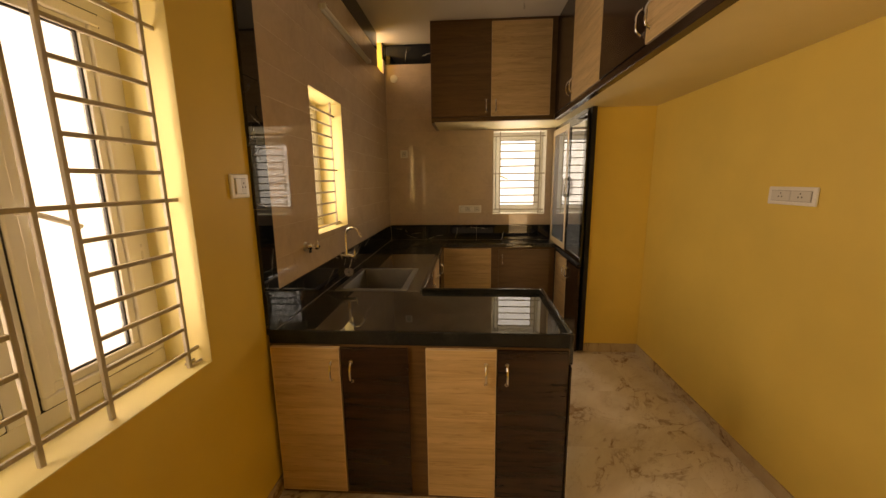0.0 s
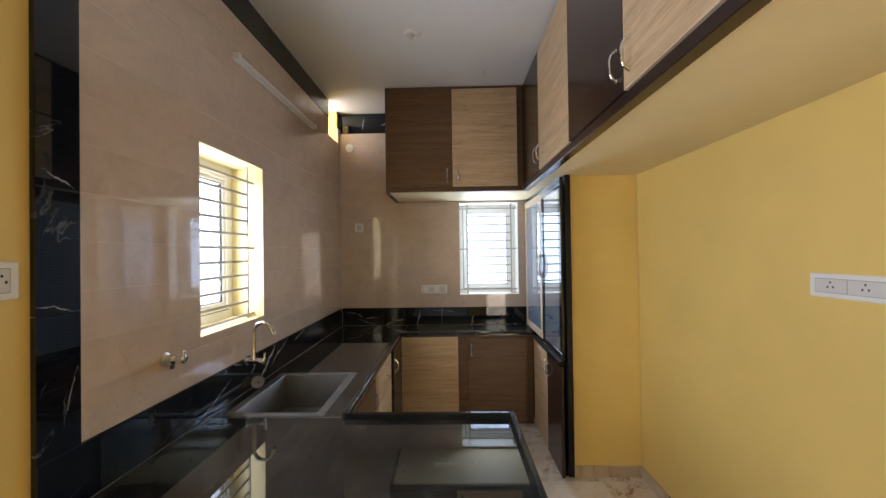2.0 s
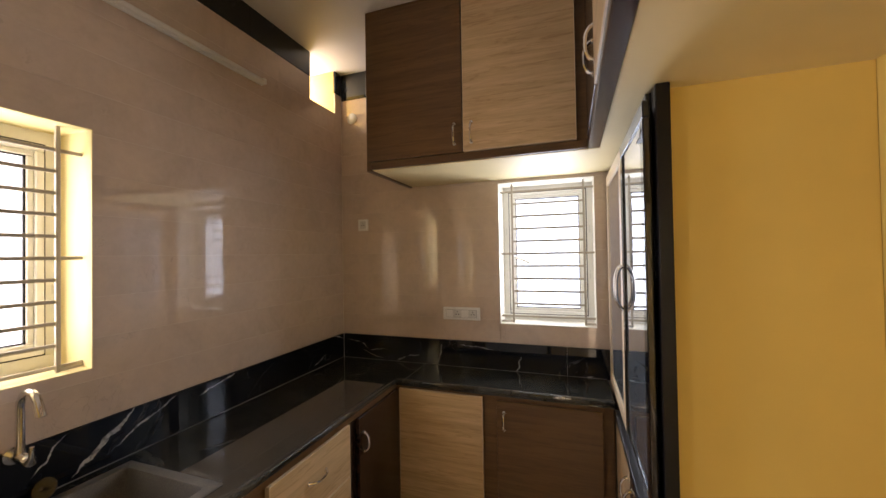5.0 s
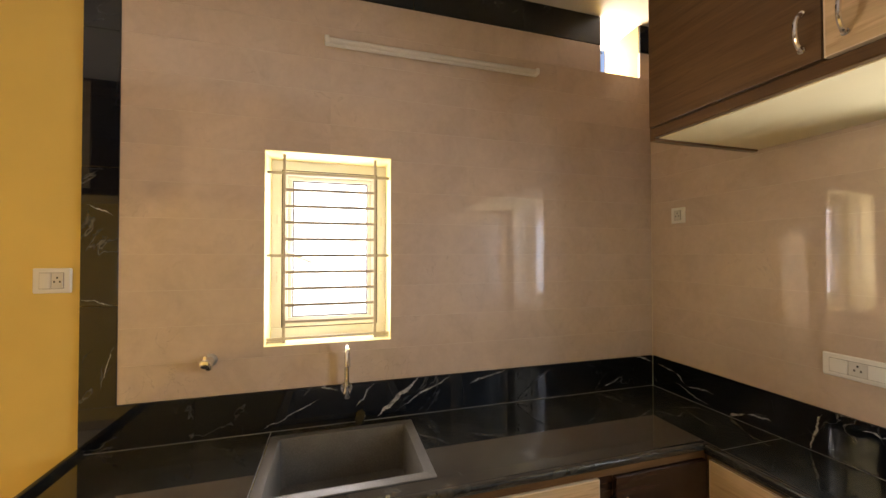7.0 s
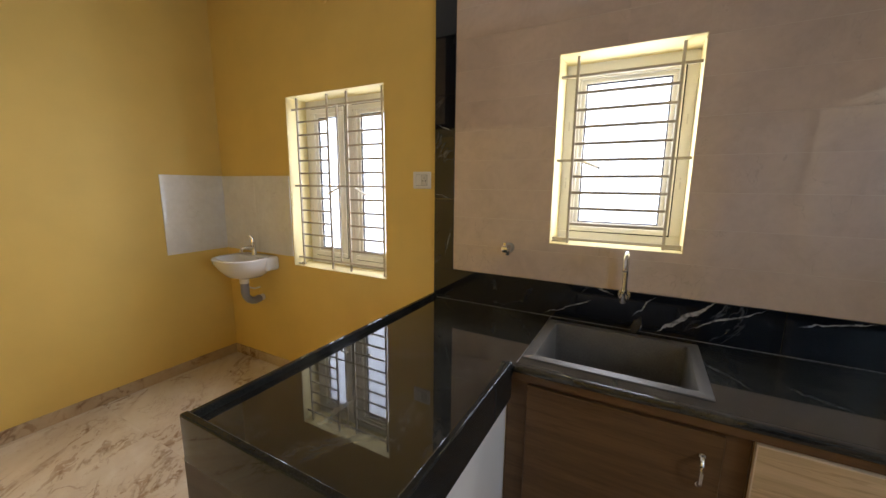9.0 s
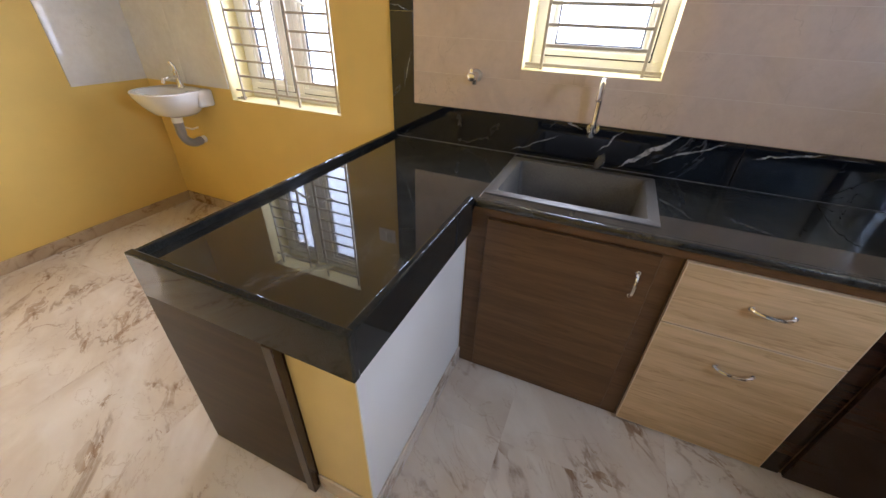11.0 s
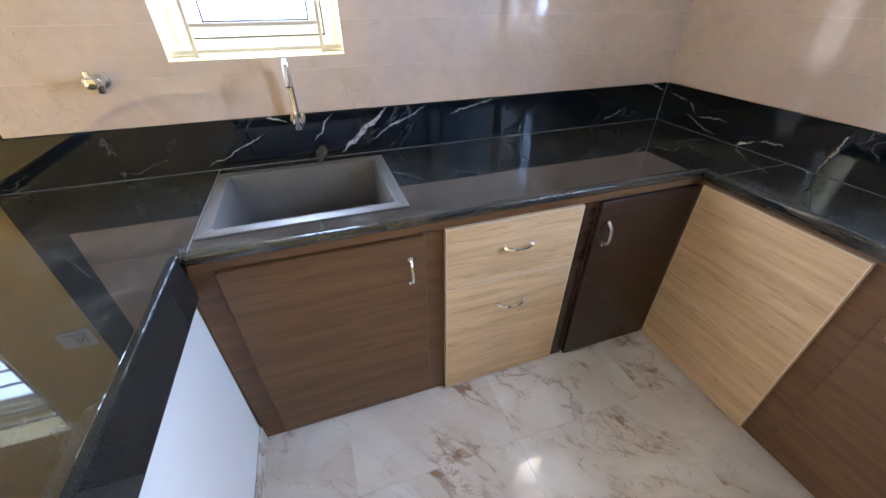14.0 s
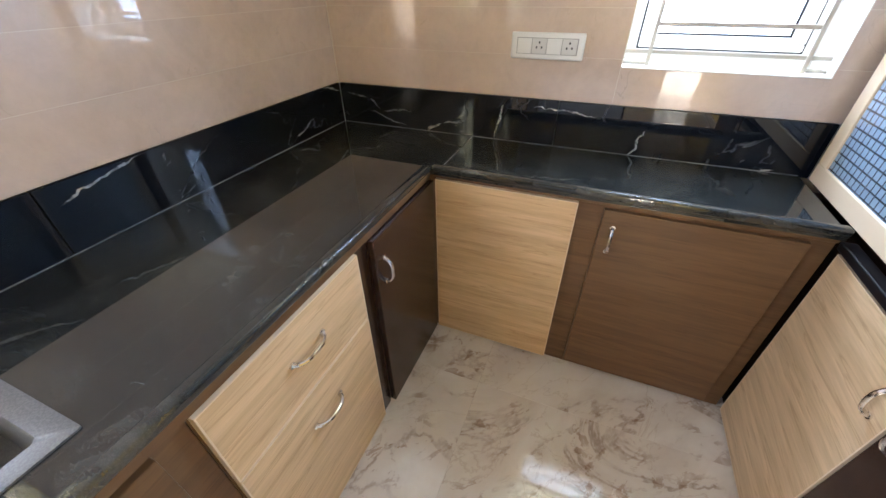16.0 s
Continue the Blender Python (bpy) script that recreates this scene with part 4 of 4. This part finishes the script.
def tiles(owner, name, material, axis, spans, rows, length, hole=None, start=0.0, gap=0.0012):
    """Pieces laid in rows along a wall, cut round one opening."""
    for j, (z0, z1) in enumerate(rows):
        a = spans[0] - start
        while a < spans[1] - 0.004:
            b = min(a + length, spans[1])
            s = max(a, spans[0])
            pieces = [(s, b, z0, z1)]
            if hole:
                h0, h1, hb, ht = hole
                if b > h0 and s < h1 and z1 > hb and z0 < ht:
                    pieces = []
                    if s < h0:
                        pieces.append((s, h0, z0, z1))
                    if b > h1:
                        pieces.append((h1, b, z0, z1))
                    c0, c1 = max(s, h0), min(b, h1)
                    if z0 < hb:
                        pieces.append((c0, c1, z0, hb))
                    if z1 > ht:
                        pieces.append((c0, c1, ht, z1))
            for p0, p1, q0, q1 in pieces:
                if p1 - p0 < 0.004 or q1 - q0 < 0.004:
                    continue
                g = gap / 2
                if axis == "y":
                    t = B(-TH + 0.0005, 0.0, p0, p1, q0 + g, q1 - g)
                else:
                    t = B(p0, p1, YB, YB + TH - 0.0005, q0 + g, q1 - g)
                if (p1 - p0) > 0.02 and (q1 - q0) > 0.02:
                    level = [e for e in t.edges if abs(e.verts[0].co.z - e.verts[1].co.z) < 1e-6 and (e.verts[0].co - e.verts[1].co).length > 0.0125]
                    bmesh.ops.bevel(t, geom=level, offset=0.0009, segments=2, affect="EDGES")
                part(name, t, material, owner)
            a = b if a + length <= spans[1] else spans[1]


ROWS_T = [(1.0185 + 0.1525 * i, min(1.0185 + 0.1525 * (i + 1), 2.855)) for i in range(13)]
ROWS_T = [r for r in ROWS_T if r[1] - r[0] > 0.003]
tw = structure("wall_tiling_west", B(-TH + 0.0002, -0.003, 1.302, 1.304, 1.02, 2.85), GROUT, "glossy beige wall tiles in long narrow courses", "wall tiles")
tiles(tw, "tile", TILE, "y", (1.303, 3.999), [r for r in ROWS_T if r[1] <= 2.71], 1.22, W1, 0.4)
tiles(tw, "tile", TILE, "y", (1.303, 3.999), [r for r in ROWS_T if r[1] > 2.71], 1.22, VENT, 0.4)
tn = structure("wall_tiling_north", B(0.001, 0.003, YB + 0.003, YB + TH - 0.0002, 1.02, 2.80), GROUT, "glossy beige wall tiles in long narrow courses", "wall tiles")
tiles(tn, "tile", TILE, "x", (0.001, XR), [(a, min(b, 2.82)) for a, b in ROWS_T if a < 2.8], 1.22, W2, 0.0)
for z in [r[0] for r in ROWS_T[1:]]:
    hole = VENT if z > 2.71 else W1
    spans = ((1.303, hole[0]), (hole[1], 3.999)) if hole[2] - 0.003 < z < hole[3] + 0.003 else ((1.303, 3.999),)
    for a, b in spans:
        part("grout_line", B(-TH + 0.0004, -0.0005, a + 0.001, b - 0.001, z - 0.0006, z + 0.0006), GROUT, tw)
    spans = ((0.001, W2[0]), (W2[1], XR)) if W2[2] - 0.003 < z < W2[3] + 0.003 else ((0.001, XR),)
    for a, b in spans:
        part("grout_line", B(a + 0.001, b - 0.001, YB + 0.0005, YB + TH - 0.0006, z - 0.0006, z + 0.0006), GROUT, tn)
mb = structure("marble_border", B(-TH + 0.0005, 0.004, 1.178, 1.302, 0.862, 1.42, bevel=0.001), MARBLE, "black veined marble tile border and splashback", "wall tiles")
for z0, z1 in ((1.4215, 1.98), (1.9815, 2.54), (2.5415, H - 0.001)):
    part("marble_tile", B(-TH + 0.0005, 0.004, 1.178, 1.302, z0, z1, bevel=0.001), MARBLE, mb)
for a, b in ((1.304, 1.91), (1.9115, 2.52), (2.5215, 3.13), (3.1315, 3.636), (3.92, 3.995)):
    part("marble_tile", B(-TH + 0.0005, 0.003, a, b, 2.8565, H - 0.001, bevel=0.001), MARBLE, mb)
part("marble_tile", B(0.003, 0.57, YB - 0.003, YB + TH - 0.0005, 2.8215, H - 0.001, bevel=0.001), MARBLE_END, mb)
for a, b in ((1.1785, 1.576), (1.5775, 2.776), (2.7785, 3.993)):
    part("marble_tile", B(-TH + 0.0005, 0.006, a, b, CT - 0.005, 1.017, bevel=0.001), MARBLE, mb)
for a, b in ((0.007, 0.42), (0.4215, 1.03), (1.0315, 1.64), (1.6415, 1.90)):
    part("marble_tile", B(a, b, YB - 0.006, YB + TH - 0.0005, CT - 0.005, 1.017, bevel=0.001), MARBLE_END, mb)
wt2 = structure("washbasin_tiling", B(-TH, -0.004, YD + 0.009, -0.46, 0.955, 1.555, bevel=0.001), WHITE_TILE, "glossy white tiles behind the washbasin", "wall tiles")
part("tile", B(-TH, -0.004, -0.4585, -0.058, 0.955, 1.555, bevel=0.001), WHITE_TILE, wt2)
part("tile", B(-TH, 0.455, YD, YD + 0.008, 0.955, 1.555, bevel=0.001), WHITE_TILE, wt2)

# floor tiles, cut where they meet the walls
fl = bpy.data.objects["floor"]
cut_tiles = {}
for i in range(-1, 4):
    for j in range(-2, 8):
        x, y = 0.35 + 1.2 * i, 0.064 + 0.6 * j
        x0, x1 = max(x - 0.5998, -TH), min(x + 0.5998, XR + 0.001)
        y0, y1 = max(y - 0.2998, YD - 0.2), min(y + 0.2998, YB)
        if x1 - x0 < 0.02 or y1 - y0 < 0.02:
            continue
        key = (round(x0 - x, 3), round(x1 - x, 3), round(y0 - y, 3), round(y1 - y, 3))
        if key not in cut_tiles:
            cut_tiles[key] = mesh("floor_tile", B(x0 - x, x1 - x, y0 - y, y1 - y, -0.008, 0.0, bevel=0.0003), FLOOR)
        ob = new("floor_tile", cut_tiles[key])
        ob.location = (x, y, 0)
        ob.parent = fl
